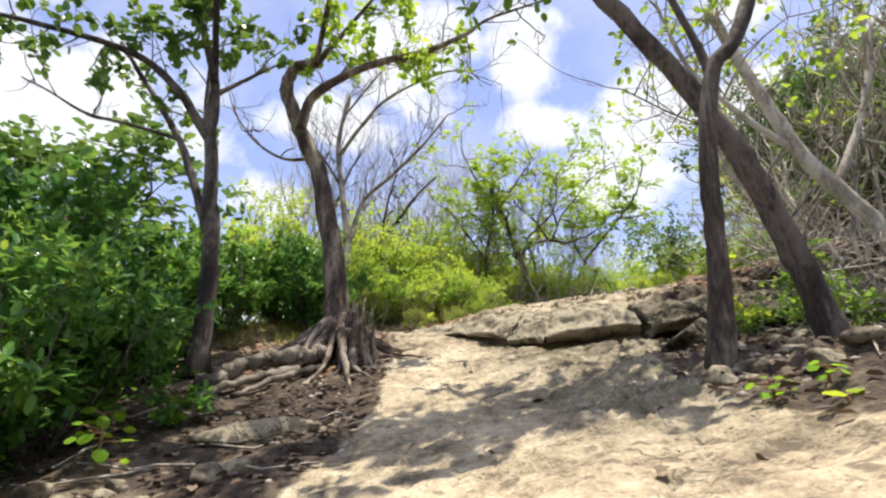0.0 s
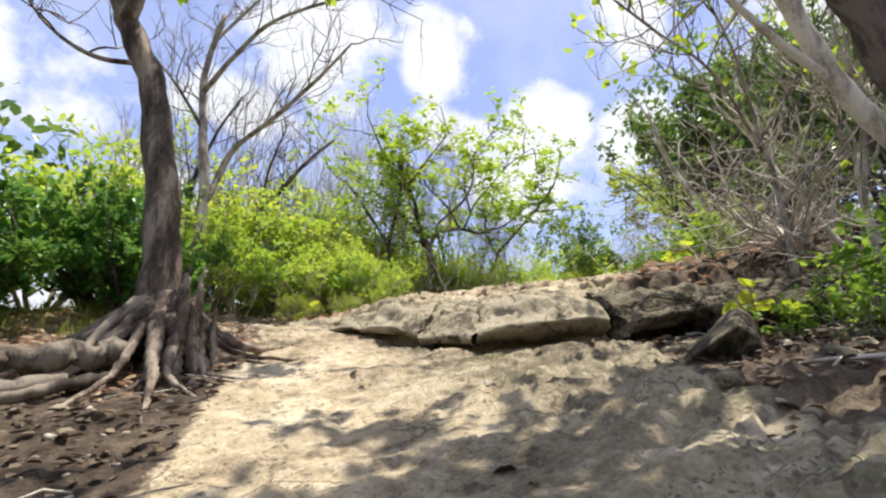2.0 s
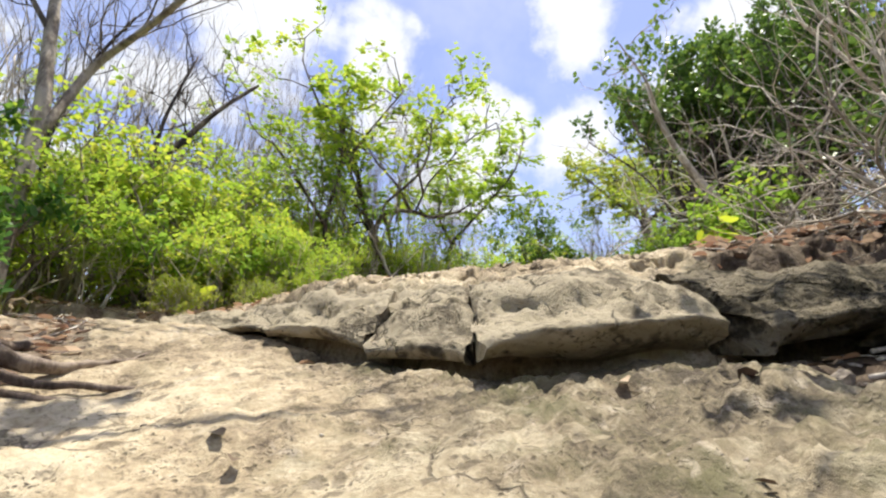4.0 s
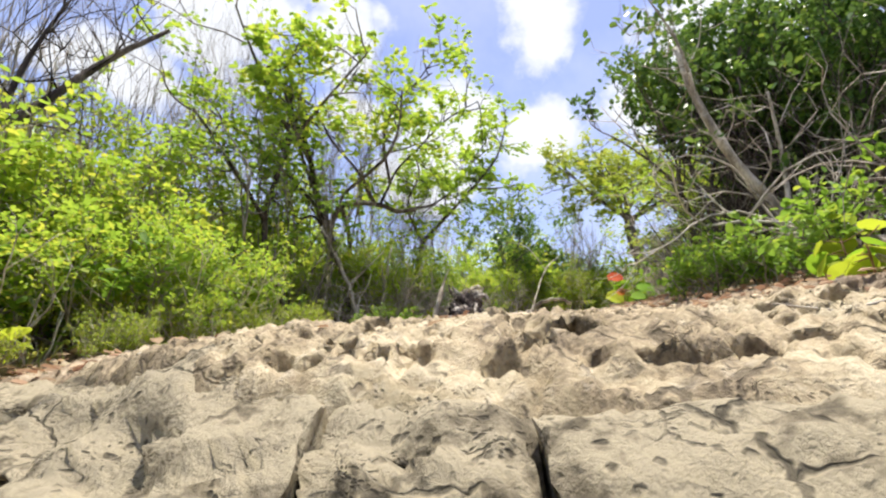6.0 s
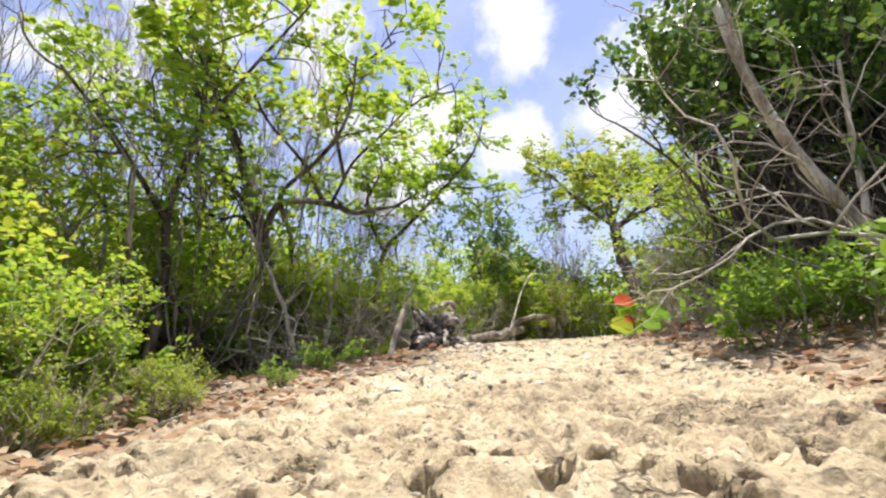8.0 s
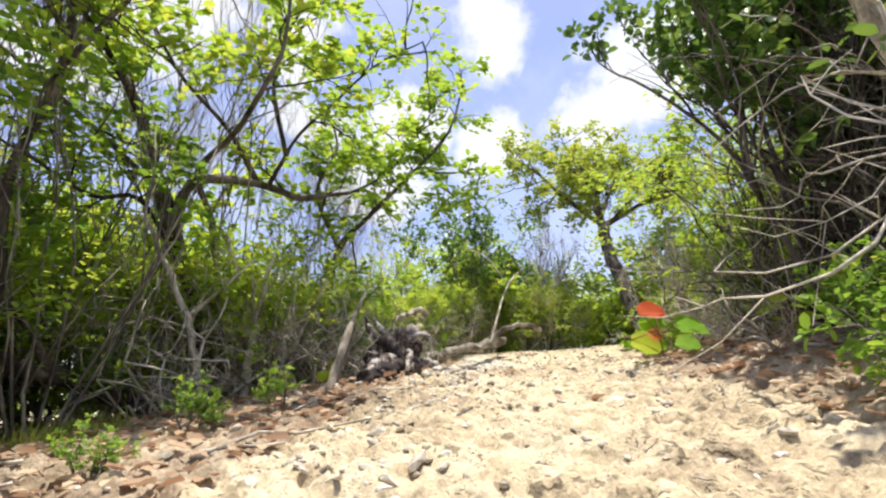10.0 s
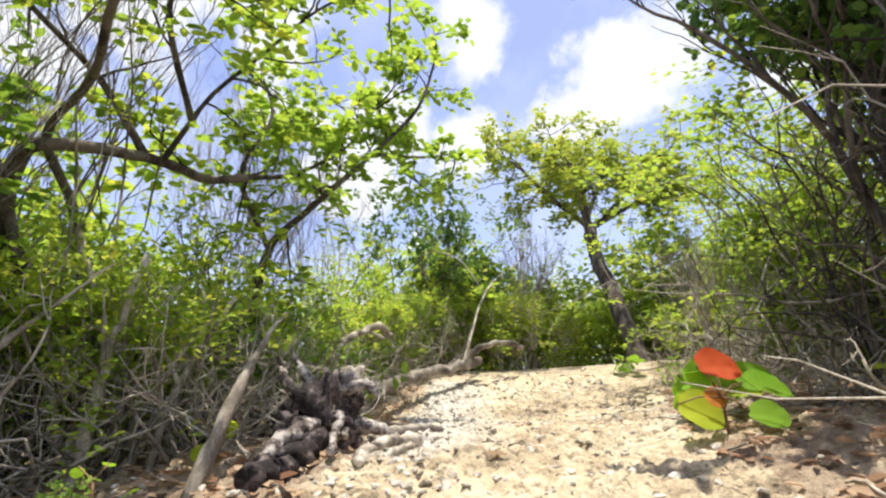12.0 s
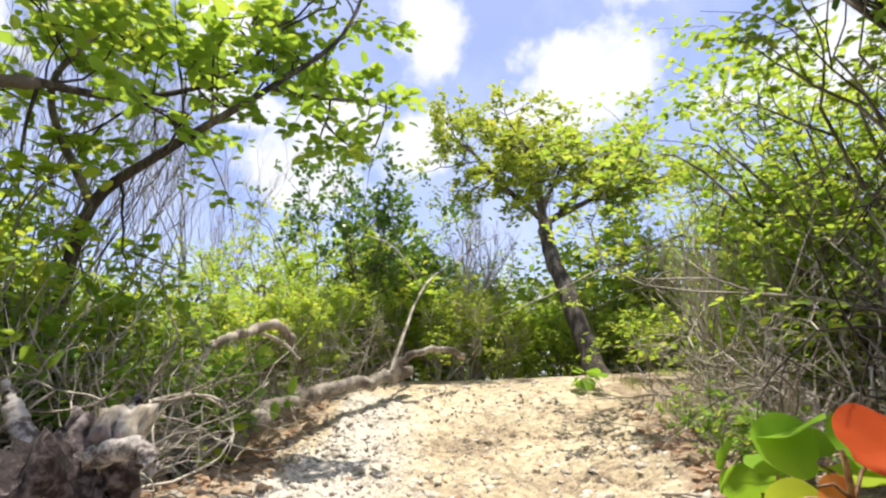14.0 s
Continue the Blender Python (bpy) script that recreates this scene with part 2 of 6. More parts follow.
LEAF_LIME = leaf_material("lime leaves", [(0.15, (0.12, 0.22, 0.028)), (0.42, (0.19, 0.32, 0.038)), (0.72, (0.27, 0.40, 0.045)), (1.0, (0.43, 0.45, 0.06))], 0.48, 0.6)
LEAF_MID = leaf_material("green leaves", [(0.15, (0.075, 0.16, 0.025)), (0.5, (0.13, 0.255, 0.032)), (0.8, (0.20, 0.34, 0.04)), (1.0, (0.35, 0.40, 0.05))], 0.45, 0.55)
LEAF_DARK = leaf_material("dark leaves", [(0.15, (0.04, 0.085, 0.024)), (0.5, (0.075, 0.155, 0.034)), (0.85, (0.135, 0.245, 0.04)), (1.0, (0.22, 0.30, 0.045))], 0.3, 0.35)
LEAF_OLIVE = leaf_material("olive leaves", [(0.15, (0.14, 0.22, 0.03)), (0.5, (0.22, 0.31, 0.04)), (0.8, (0.30, 0.37, 0.05)), (1.0, (0.40, 0.40, 0.06))], 0.45, 0.6)
LEAF_ROSE = leaf_material("glossy leaves", [(0.15, (0.03, 0.095, 0.03)), (0.5, (0.07, 0.18, 0.04)), (0.85, (0.14, 0.29, 0.045)), (1.0, (0.26, 0.37, 0.05))], 0.36, 0.32)
# damp litter, its colour darkened further to stand for canopy shade
LEAF_DAMP_SHADED = leaf_material("damp leaves darkened for shade", [(0.15, (0.02, 0.014, 0.011)), (0.45, (0.055, 0.037, 0.026)), (0.75, (0.13, 0.09, 0.06)), (1.0, (0.36, 0.29, 0.19))], 0.1, 0.6)
# dry litter, its colour lightened to stand for sun reaching the ground
LEAF_DRY_SUNNY = leaf_material("dry leaves lightened for sun", [(0.15, (0.15, 0.09, 0.055)), (0.45, (0.34, 0.21, 0.13)), (0.75, (0.48, 0.35, 0.23)), (1.0, (0.62, 0.53, 0.40))], 0.2, 0.7)
GRASS = leaf_material("grass blades", [(0.1, (0.07, 0.12, 0.02)), (0.5, (0.16, 0.22, 0.04)), (0.8, (0.30, 0.32, 0.07)), (1.0, (0.42, 0.36, 0.16))], 0.4, 0.6)


# ---- the lie of the land ----
RISE = [(-6, 0.75), (-1, 0.95), (0, 1.13), (1, 1.30), (2, 1.43), (3, 1.63), (4, 1.82), (5, 2.02), (6, 2.13), (7.5, 2.15), (8.5, 2.2), (9.2, 2.45), (10, 2.71), (11.3, 2.9), (13, 2.85), (17, 2.4), (30, 1.2), (80, -2)]
LEDGE = [(-6, 7.4), (-2.5, 7.0), (-1, 6.7), (0, 6.42), (0.2, 6.2), (0.43, 5.72), (0.75, 5.12), (1.05, 4.80), (1.40, 4.52), (1.83, 4.33), (2.5, 4.15), (3.3, 3.85), (6, 3.2)]
RISE_S, RISE_Z = np.array(RISE).T
LEDGE_X, LEDGE_Y = np.array(LEDGE).T


def smooth(a, b, v):
    t = np.clip((v - a) / (b - a), 0, 1)
    return t * t * (3 - 2 * t)


def along(x, y):
    return 0.56 * (x - 1.2) + 0.83 * (y - 5.3), 0.83 * (x - 1.2) - 0.56 * (y - 5.3)


def ledge_y(x):
    return sum(np.interp(x + d, LEDGE_X, LEDGE_Y) for d in (-0.12, -0.06, 0, 0.06, 0.12)) / 5


def upper(x, y):
    s, w = along(x, y)
    z = sum(np.interp(s + d, RISE_S, RISE_Z) for d in (-0.3, 0, 0.3)) / 3
    z = z + 0.16 * np.clip(w - 0.6, 0, 5) * smooth(-0.2, 1.5, s) * (1 - 0.7 * smooth(6.5, 8.0, s)) - 0.13 * np.clip(-w - 1.0, 0, 9)
    d = np.clip(y - ledge_y(x), 0, 9) * 0.75
    return z - 0.22 * np.exp(-d / 0.35) * smooth(-0.6, 0.8, x)


def lower(x, y):
    a, b = np.clip(x, -2.0, 1.6), np.clip(y, -0.5, 6.2)
    z = -0.3515 + 0.2662 * a + 0.0442 * b + 0.0334 * a * a - 0.0362 * a * b + 0.0261 * b * b
    return z + 0.10 * np.clip(x - 1.6, 0, 6) - 0.05 * np.clip(-2 - x, 0, 10) + 0.2 * np.clip(y - 6.2, 0, 3) - 0.03 * np.clip(-0.5 - y, 0, 60)


def ground_z(x, y):
    x, y = np.asarray(x, float), np.asarray(y, float)
    wide = 0.07 + 0.8 * smooth(-0.2, -2.2, x) + 0.9 * smooth(3.2, 5.0, x)
    k = smooth(-0.5, 1.0, (y - ledge_y(x) - 0.12) / wide)
    lo = lower(x, y)
    return lo + (np.maximum(upper(x, y), lo) - lo) * k


# ---- building helpers ----
class Buf:
    """Collects vertices and faces of one mesh."""

    def __init__(self):
        self.v, self.f, self.n = [], [], 0

    def add(self, verts, faces):
        self.v.append(np.asarray(verts, float).reshape(-1, 3))
        self.f.append(np.asarray(faces, int) + self.n)
        self.n += len(self.v[-1])

    def mesh(self, name, material, soft=True):
        me = bpy.data.meshes.new(name)
        v = np.concatenate(self.v)
        loops = np.concatenate([f.ravel() for f in self.f])
        sizes = np.concatenate([np.full(len(f), f.shape[1]) for f in self.f])
        me.vertices.add(len(v)), me.loops.add(len(loops)), me.polygons.add(len(sizes))
        me.vertices.foreach_set("co", v.ravel())
        me.loops.foreach_set("vertex_index", loops)
        me.polygons.foreach_set("loop_start", np.concatenate([[0], np.cumsum(sizes)[:-1]]))
        me.polygons.foreach_set("use_smooth", np.full(len(sizes), soft))
        me.update(calc_edges=True)
        me.materials.append(material)
        return me


def thing(name, label, category, at=(0, 0, 0), group="", kind=""):
    ob = new(name)
    ob.empty_display_size = 0.1
    ob.location = at
    return tagged(ob, label, category, group, kind)


def part(name, buf, material, parent, label="", soft=True, kind=""):
    ob = new(name, buf.mesh(name, material, soft) if isinstance(buf, Buf) else buf)
    ob.parent = parent
    return tagged(ob, label, kind=kind)


def tube(buf, pts, radii, sides=6, knobby=0.0, rng=None, ends=True):
    """A tapered limb through pts."""
    p = np.asarray(pts, float)
    r = np.interp(np.linspace(0, 1, len(p)), np.linspace(0, 1, len(radii)), radii)
    t = np.gradient(p, axis=0)
    t /= np.linalg.norm(t, axis=1)[:, None] + 1e-9
    ref = np.array((0.3, 0.9, 0.31)) if abs(t[0][2]) > 0.6 else np.array((0.1, 0.05, 1.0))
    a = np.cross(t, ref)
    a /= np.linalg.norm(a, axis=1)[:, None] + 1e-9
    b = np.cross(t, a)
    ang = np.linspace(0, 2 * math.pi, sides, endpoint=False)
    rr = r[:, None] * np.ones(sides)
    if knobby and rng:
        rr = rr * (1 + knobby * np.array([[rng.uniform(-1, 1) for _ in ang] for _ in p]))
    v = p[:, None] + rr[..., None] * (np.cos(ang)[None, :, None] * a[:, None] + np.sin(ang)[None, :, None] * b[:, None])
    n, k = len(p), sides
    i, j = np.meshgrid(np.arange(n - 1), np.arange(k), indexing="ij")
    q = np.stack([i * k + j, i * k + (j + 1) % k, (i + 1) * k + (j + 1) % k, (i + 1) * k + j], -1).reshape(-1, 4)
    buf.add(v.reshape(-1, 3), q)
    if not ends:
        return
    base = buf.n - n * k
    buf.v.append(np.array([p[0], p[-1]]))
    e0, e1 = buf.n, buf.n + 1
    buf.n += 2
    caps = [(base + (j2 + 1) % k, base + j2, e0) for j2 in range(k)] + [(base + (n - 1) * k + j2, base + (n - 1) * k + (j2 + 1) % k, e1) for j2 in range(k)]
    buf.f.append(np.array(caps, int))


def bend(pts, steps, rng, wobble):
    """A smooth line through pts with small kinks."""
    p = np.asarray(pts, float)
    if len(p) > 2:
        q = np.concatenate([[2 * p[0] - p[1]], p, [2 * p[-1] - p[-2]]])
        out = []
        per = max(2, steps // (len(p) - 1))
        for i in range(1, len(q) - 2):
            for t in np.linspace(0, 1, per, endpoint=False):
                out.append(0.5 * (2 * q[i] + (q[i + 1] - q[i - 1]) * t + (2 * q[i - 1] - 5 * q[i] + 4 * q[i + 1] - q[i + 2]) * t * t + (3 * q[i] - q[i - 1] - 3 * q[i + 1] + q[i + 2]) * t ** 3))
        out.append(p[-1])
        p = np.array(out)
    else:
        p = p[0] + (p[1] - p[0]) * np.linspace(0, 1, steps)[:, None]
    jit = np.array([[rng.gauss(0, wobble) for _ in range(3)] for _ in p])
    jit[0] = 0
    return p + jit


def unit(v):
    return np.asarray(v, float) / (np.linalg.norm(v) + 1e-9)


def rand_dir(rng):
    return unit([rng.gauss(0, 1) for _ in range(3)])


def sprout(buf, rng, at, way, length, radius, level, tips, up=0.25, spread=0.8, kids=(2, 4), shrink=0.62, sides=5, kink=0.16):
    """A branch and its branches; ends go into tips."""
    steps = 4 if level > 1 else (3 if level else 2)
    pts, d = [np.asarray(at, float)], unit(way)
    for _ in range(steps):
        d = unit(d + kink * 1.6 * rand_dir(rng) + np.array((0, 0, up * 0.25)))
        pts.append(pts[-1] + d * length / steps)
    tube(buf, pts, [radius, radius * (0.62 if level else 0.45)], sides if level > 1 else 3, ends=level > 1)
    if level == 0:
        tips.append((pts[-1], d))
        tips.append((pts[-2], d))
        return
    n = rng.randint(*kids)
    for i in range(n):
        k = len(pts) - 1 if i == 0 else rng.randint(1, len(pts) - 1)
        w = unit(d * (1.0 if i == 0 else 0.55) + spread * rand_dir(rng) + np.array((0, 0, up)))
        sprout(buf, rng, pts[k], w, length * shrink * rng.uniform(0.8, 1.25), radius * 0.62, level - 1, tips, up, spread, kids, shrink, sides, kink)


def leaf_set(buf, at, way, up, length, wide, fold=0.22):
    """Folded six-cornered leaves; arrays of n rows."""
    at, way, up = np.asarray(at), np.asarray(way), np.asarray(up)
    way = way / (np.linalg.norm(way, axis=1)[:, None] + 1e-9)
    side = np.cross(way, up)
    side /= np.linalg.norm(side, axis=1)[:, None] + 1e-9
    nor = np.cross(side, way)
    L, W = length[:, None], (length * wide)[:, None]
    f = fold
    rows = [(0, 0, 0), (0.5, 0.30, f * 0.5), (0.45, 0.75, f * 0.35), (0, 1.0, -0.12), (-0.45, 0.75, f * 0.35), (-0.5, 0.30, f * 0.5)]
    v = np.stack([at + side * W * a + way * L * b + nor * W * c for a, b, c in rows], 1)
    n = len(at)
    k = np.arange(n)[:, None] * 6
    buf.add(v.reshape(-1, 3), np.concatenate([k + np.array([[0, 1, 2, 3]]), k + np.array([[0, 3, 4, 5]])]))


def rosettes(buf, tips, rng, per, size, wide=0.5, droop=0.15, scatter=0.09, keep=1.0, pad=0.0):
    """Leaves in whorls at the ends of twigs; pad spreads them into flat sprays."""
    at, way, up, ln = [], [], [], []
    for p, d in tips:
        if rng.random() > keep:
            continue
        for _ in range(rng.randint(max(1, per - 2), per + 2)):
            o = rand_dir(rng)
            w = unit(o * np.array((1, 1, 1 - 0.7 * min(1, pad))) + 0.5 * d * np.array((1, 1, 1 - 0.6 * min(1, pad))) + np.array((0, 0, 0.15 - droop)))
            at.append(p + scatter * rand_dir(rng) * rng.random() * np.array((1 + pad, 1 + pad, 1 - 0.4 * min(1, pad))))
            way.append(w)
            up.append(unit(np.array((0, 0, 1.0)) + (0.55 - 0.2 * min(1, pad)) * rand_dir(rng)))
            ln.append(size * rng.uniform(0.6, 1.25))
    if at:
        leaf_set(buf, np.array(at), np.array(way), np.array(up), np.array(ln), wide)


def rock_mesh(name, size, seed, material, detail=3, rough=0.35, flat=0.5, cut=(0.62, 0.9)):
    """A weathered stone: a ball cut by a few planes and worn by noise; its base lies at z = 0."""
    rng = random.Random(seed)
    bm = bmesh.new()
    bmesh.ops.create_icosphere(bm, subdivisions=detail, radius=1.0)
    cuts = [(rand_dir(rng), rng.uniform(*cut)) for _ in range(9)] + [(np.array((0, 0, -1.0)), flat)]
    for v in bm.verts:
        p = np.array(v.co)
        for nrm, d in cuts:
            over = p @ nrm - d
            if over > 0:
                p = p - nrm * over * 0.9
        q = Vector(p)
        k = 1 + rough * 0.5 * noise.fractal(q * 1.4 + Vector((seed, 0, 0)), 0.8, 2.2, 3) + rough * 0.16 * noise.fractal(q * 6 + Vector((0, seed, 0)), 0.8, 2.2, 3)
        v.co = Vector(p * k * np.array(size))
    low = min(v.co.z for v in bm.verts)
    for v in bm.verts:
        v.co.z -= low
    me = bpy.data.meshes.new(name)
    bm.to_mesh(me)
    bm.free()
    me.polygons.foreach_set("use_smooth", [True] * len(me.polygons))
    me.materials.append(material)
    return me


def gz(x, y):
    return float(ground_z(x, y))


# ---- ground: one sheet, fine along the trail ----
def axis(parts, far):
    a = [parts[0][0]]
    for lo, hi, st in parts:
        a += list(np.linspace(lo, hi, max(2, round((hi - lo) / st)) + 1)[1:])
    up, st = [], parts[-1][2]
    v = a[-1]
    while v < far:
        st *= 1.22
        v += st
        up.append(v)
    dn, st = [], parts[0][2]
    v = a[0]
    while v > -far:
        st *= 1.22
        v -= st
        dn.append(v)
    return np.array(dn[::-1] + a + up)


GX = axis([(-3.2, -0.2, 0.055), (-0.2, 3.4, 0.0145), (3.4, 6.6, 0.019)], 3000)
GY = axis([(-0.8, 1.2, 0.04), (1.2, 4.3, 0.026), (4.3, 7.4, 0.0145), (7.4, 12.4, 0.019), (12.4, 13.8, 0.06)], 3000)
XX, YY = np.meshgrid(GX, GY)
ZZ = ground_z(XX, YY)


def trail_amount(x, y):
    """1 on the bare rock of the trail, 0 in the litter beside it."""
    s, w = along(x, y)
    x = x + 0.25 * np.sin(y * 1.3) * smooth(0.0, -1.5, y)
    low = 1 - smooth(0.0, 1.0, (y - ledge_y(x)) / 0.2)
    left = np.interp(y, [-3, 0, 2, 2.6, 3.4, 4.4, 5.6, 6.5], [-0.7, -0.55, -0.5, -0.42, -0.35, -0.45, -0.5, -0.6])
    right = np.interp(y, [-3, 0, 1.2, 1.7, 2.3, 3.2, 4.2], [1.2, 1.1, 1.05, 1.0, 1.1, 1.35, 1.8])
    a = smooth(-0.12, 0.12, x - left) * smooth(-0.12, 0.12, right - x)
    ul = np.interp(s, [-1, 0, 1, 2, 3, 4, 5, 6, 7, 8, 9, 11], [-1.5, -1.6, -1.5, -1.15, -0.95, -0.85, -0.75, -0.6, -0.75, -1.0, -0.9, -0.8])
    ur = np.interp(s, [-1, 0, 1, 2, 3, 4, 5, 6, 7, 8, 9, 11], [1.0, 1.05, 1.1, 1.0, 0.95, 0.9, 0.8, 0.95, 1.3, 1.7, 2.0, 2.3])
    b = smooth(-0.13, 0.13, w - ul) * smooth(-0.13, 0.13, ur - w) * (1 - smooth(11.3, 12.3, s))
    return low * a + (1 - low) * b


near = (XX > -3.4) & (XX < 8) & (YY > -1) & (YY < 14.2)
idx = np.argwhere(near)
relief = np.zeros_like(ZZ)
hollow = np.zeros_like(ZZ)
cave = np.zeros_like(ZZ)
bare = np.clip(trail_amount(XX, YY), 0, 1)
S0, W0 = along(XX, YY)
pitted = smooth(-0.3, 0.1, S0) * (1 - 0.2 * smooth(2.0, 4.0, S0)) * smooth(0.12, 0.4, (YY - ledge_y(XX)))
big = smooth(-0.15, 0.15, S0) * (1 - 0.75 * smooth(1.0, 2.2, S0)) * smooth(0.15, 0.42, (YY - ledge_y(XX)))
shelves = smooth(0.45, 0.95, XX + 0.12 * np.sin(4 * YY)) * smooth(1.4, 2.2, YY) * (1 - smooth(2.6, 3.4, XX)) * (1 - smooth(-0.25, 0.0, YY - ledge_y(XX)))
for r, c in idx:
    x, y = XX[r, c], YY[r, c]
    q = Vector((x, y, 0.0))
    h = 0.022 * noise.fractal(q * 2.3, 0.9, 2.1, 5)
    k = pitted[r, c]
    if k > 0.02:
        wq = q + 0.05 * Vector((noise.noise(q * 7), noise.noise(q * 7 + Vector((9, 3, 1))), 0))
        bq = q + 0.035 * Vector((noise.noise(q * 6), noise.noise(q * 6 + Vector((9, 3, 1))), 0)) + 0.016 * Vector((noise.noise(q * 19), noise.noise(q * 19 + Vector((2, 7, 1))), 0))
        f, who = noise.voronoi(Vector((bq.x, bq.y, 0.3)) * 10.5)
        pick = noise.noise(who[0] * 7.3)
        span = 0.43 + 0.17 * pick
        if big[r, c] > 0.02 and pick > -0.42 and f[0] < span:
            # a cavity with steep walls
            cave[r, c] = big[r, c] * (0.048 + 0.04 * pick) * (1 - (f[0] / span) ** 5)
            hollow[r, c] = cave[r, c]
            h -= cave[r, c]
        h += big[r, c] * (0.016 * noise.fractal(q * 5 + Vector((4, 4, 0)), 0.7, 2.1, 2) + 0.013 * noise.fractal(q * 21, 0.8, 2.1, 3) - 0.03 * abs(noise.noise(q * 7.5 + Vector((1, 8, 2)))))
        f2, who2 = noise.voronoi(Vector((wq.x, wq.y, 0.1)) * 15)
        span2 = 0.38 + 0.35 * noise.noise(who2[0] * 5.1)
        if f2[0] < span2:
            dip = k * (0.03 - 0.01 * big[r, c]) * (1 - (f2[0] / span2) ** 4)
            hollow[r, c] += dip
            h -= dip
        f3 = noise.voronoi(Vector((x, y, 0.7)) * 22)[0][0]
        if f3 < 0.34 and big[r, c] < 0.5:
            dip = k * 0.02 * (1 - (f3 / 0.34) ** 4)
            hollow[r, c] += dip
            h -= dip
        h += k * (0.016 * noise.fractal(q * 8, 0.8, 2.1, 4) + 0.03 * (0.25 - abs(noise.noise(wq * 9 + Vector((3, 1, 6))))) + 0.02 * (0.25 - abs(noise.noise(wq * 19)))) + 0.02 * k + 0.035 * big[r, c]
        plate = noise.fractal(Vector((wq.x * 5, wq.y * 5, 8)), 0.8, 2.1, 3)
        h += k * 0.03 * (math.floor(plate * 3) / 3 + min(1.0, (plate * 3 % 1) * 7) / 3)
    else:
        b = bare[r, c]
        h += (1 - b) * 0.03 * noise.fractal(q * 6, 0.9, 2.1, 3) + b * 0.016 * noise.fractal(q * 7, 0.8, 2.1, 4) + b * 0.014 * noise.noise(Vector((x * 2.2, y * 6, 1)))
        level = noise.fractal(Vector((x * 1.7, y * 3.4, 5)), 0.8, 2.1, 4)
        h += b * 0.03 * (math.floor(level * 4) / 4 + min(1.0, (level * 4 % 1) * 4) / 4)
        shelf = float(shelves[r, c])
        if shelf > 0.02:
            tier = 0.8 * noise.fractal(Vector((x * 1.3 + 0.5 * y, y * 2.6 - 0.8 * x, 2)), 0.8, 2.1, 5) + y * 0.9 - 0.2 * x
            h += shelf * 0.13 * (math.floor(tier * 4) / 4 + min(1.0, (tier * 4 % 1) * 9) / 4 - tier)
            tier = noise.fractal(Vector((x * 3.1, y * 5.5, 7)), 0.8, 2.1, 4)
            h += shelf * 0.05 * (math.floor(tier * 3) / 3 + min(1.0, (tier * 3 % 1) * 9) / 3)
        chip = noise.voronoi(Vector((x + 0.03 * noise.noise(q * 9), y, 0.4)) * 7.5)
        if chip[0][0] < 0.3 and noise.noise(chip[1][0] * 4.7) > 0.15:
            h -= b * 0.018 * (1 - (chip[0][0] / 0.3) ** 3)
            hollow[r, c] = 0.03 * b
    split = abs(x - 1.09 - 0.5 * (y - 5.0) - 0.02 * math.sin(y * 17) - 0.012 * math.sin(y * 41))
    if split < 0.022 and 5.1 < y < 6.1:
        h -= 0.05 * (1 - split / 0.022)
    relief[r, c] = h
fade = smooth(0.0, 1.2, XX + 3.4) * smooth(0, 1.0, 8 - XX) * smooth(0, 0.5, YY + 1) * smooth(0, 0.6, 14.2 - YY)
ZZ += relief * fade
# bedding for the ledge's slabs
back = YY - ledge_y(XX)
ZZ -= 0.13 * smooth(0.03, 0.12, back) * smooth(0.50, 0.36, back) * smooth(-1.4, -1.2, XX) * smooth(4.0, 3.8, XX)
ny, nx = XX.shape
gi, gj = np.meshgrid(np.arange(ny - 1), np.arange(nx - 1), indexing="ij")
quads = np.stack([gi * nx + gj, gi * nx + gj + 1, (gi + 1) * nx + gj + 1, (gi + 1) * nx + gj], -1).reshape(-1, 4)
gbuf = Buf()
# the hollows are undercut: they lean uphill
gbuf.add(np.stack([XX + 0.56 * 1.05 * cave, YY + 0.83 * 1.05 * cave, ZZ], -1).reshape(-1, 3), quads)


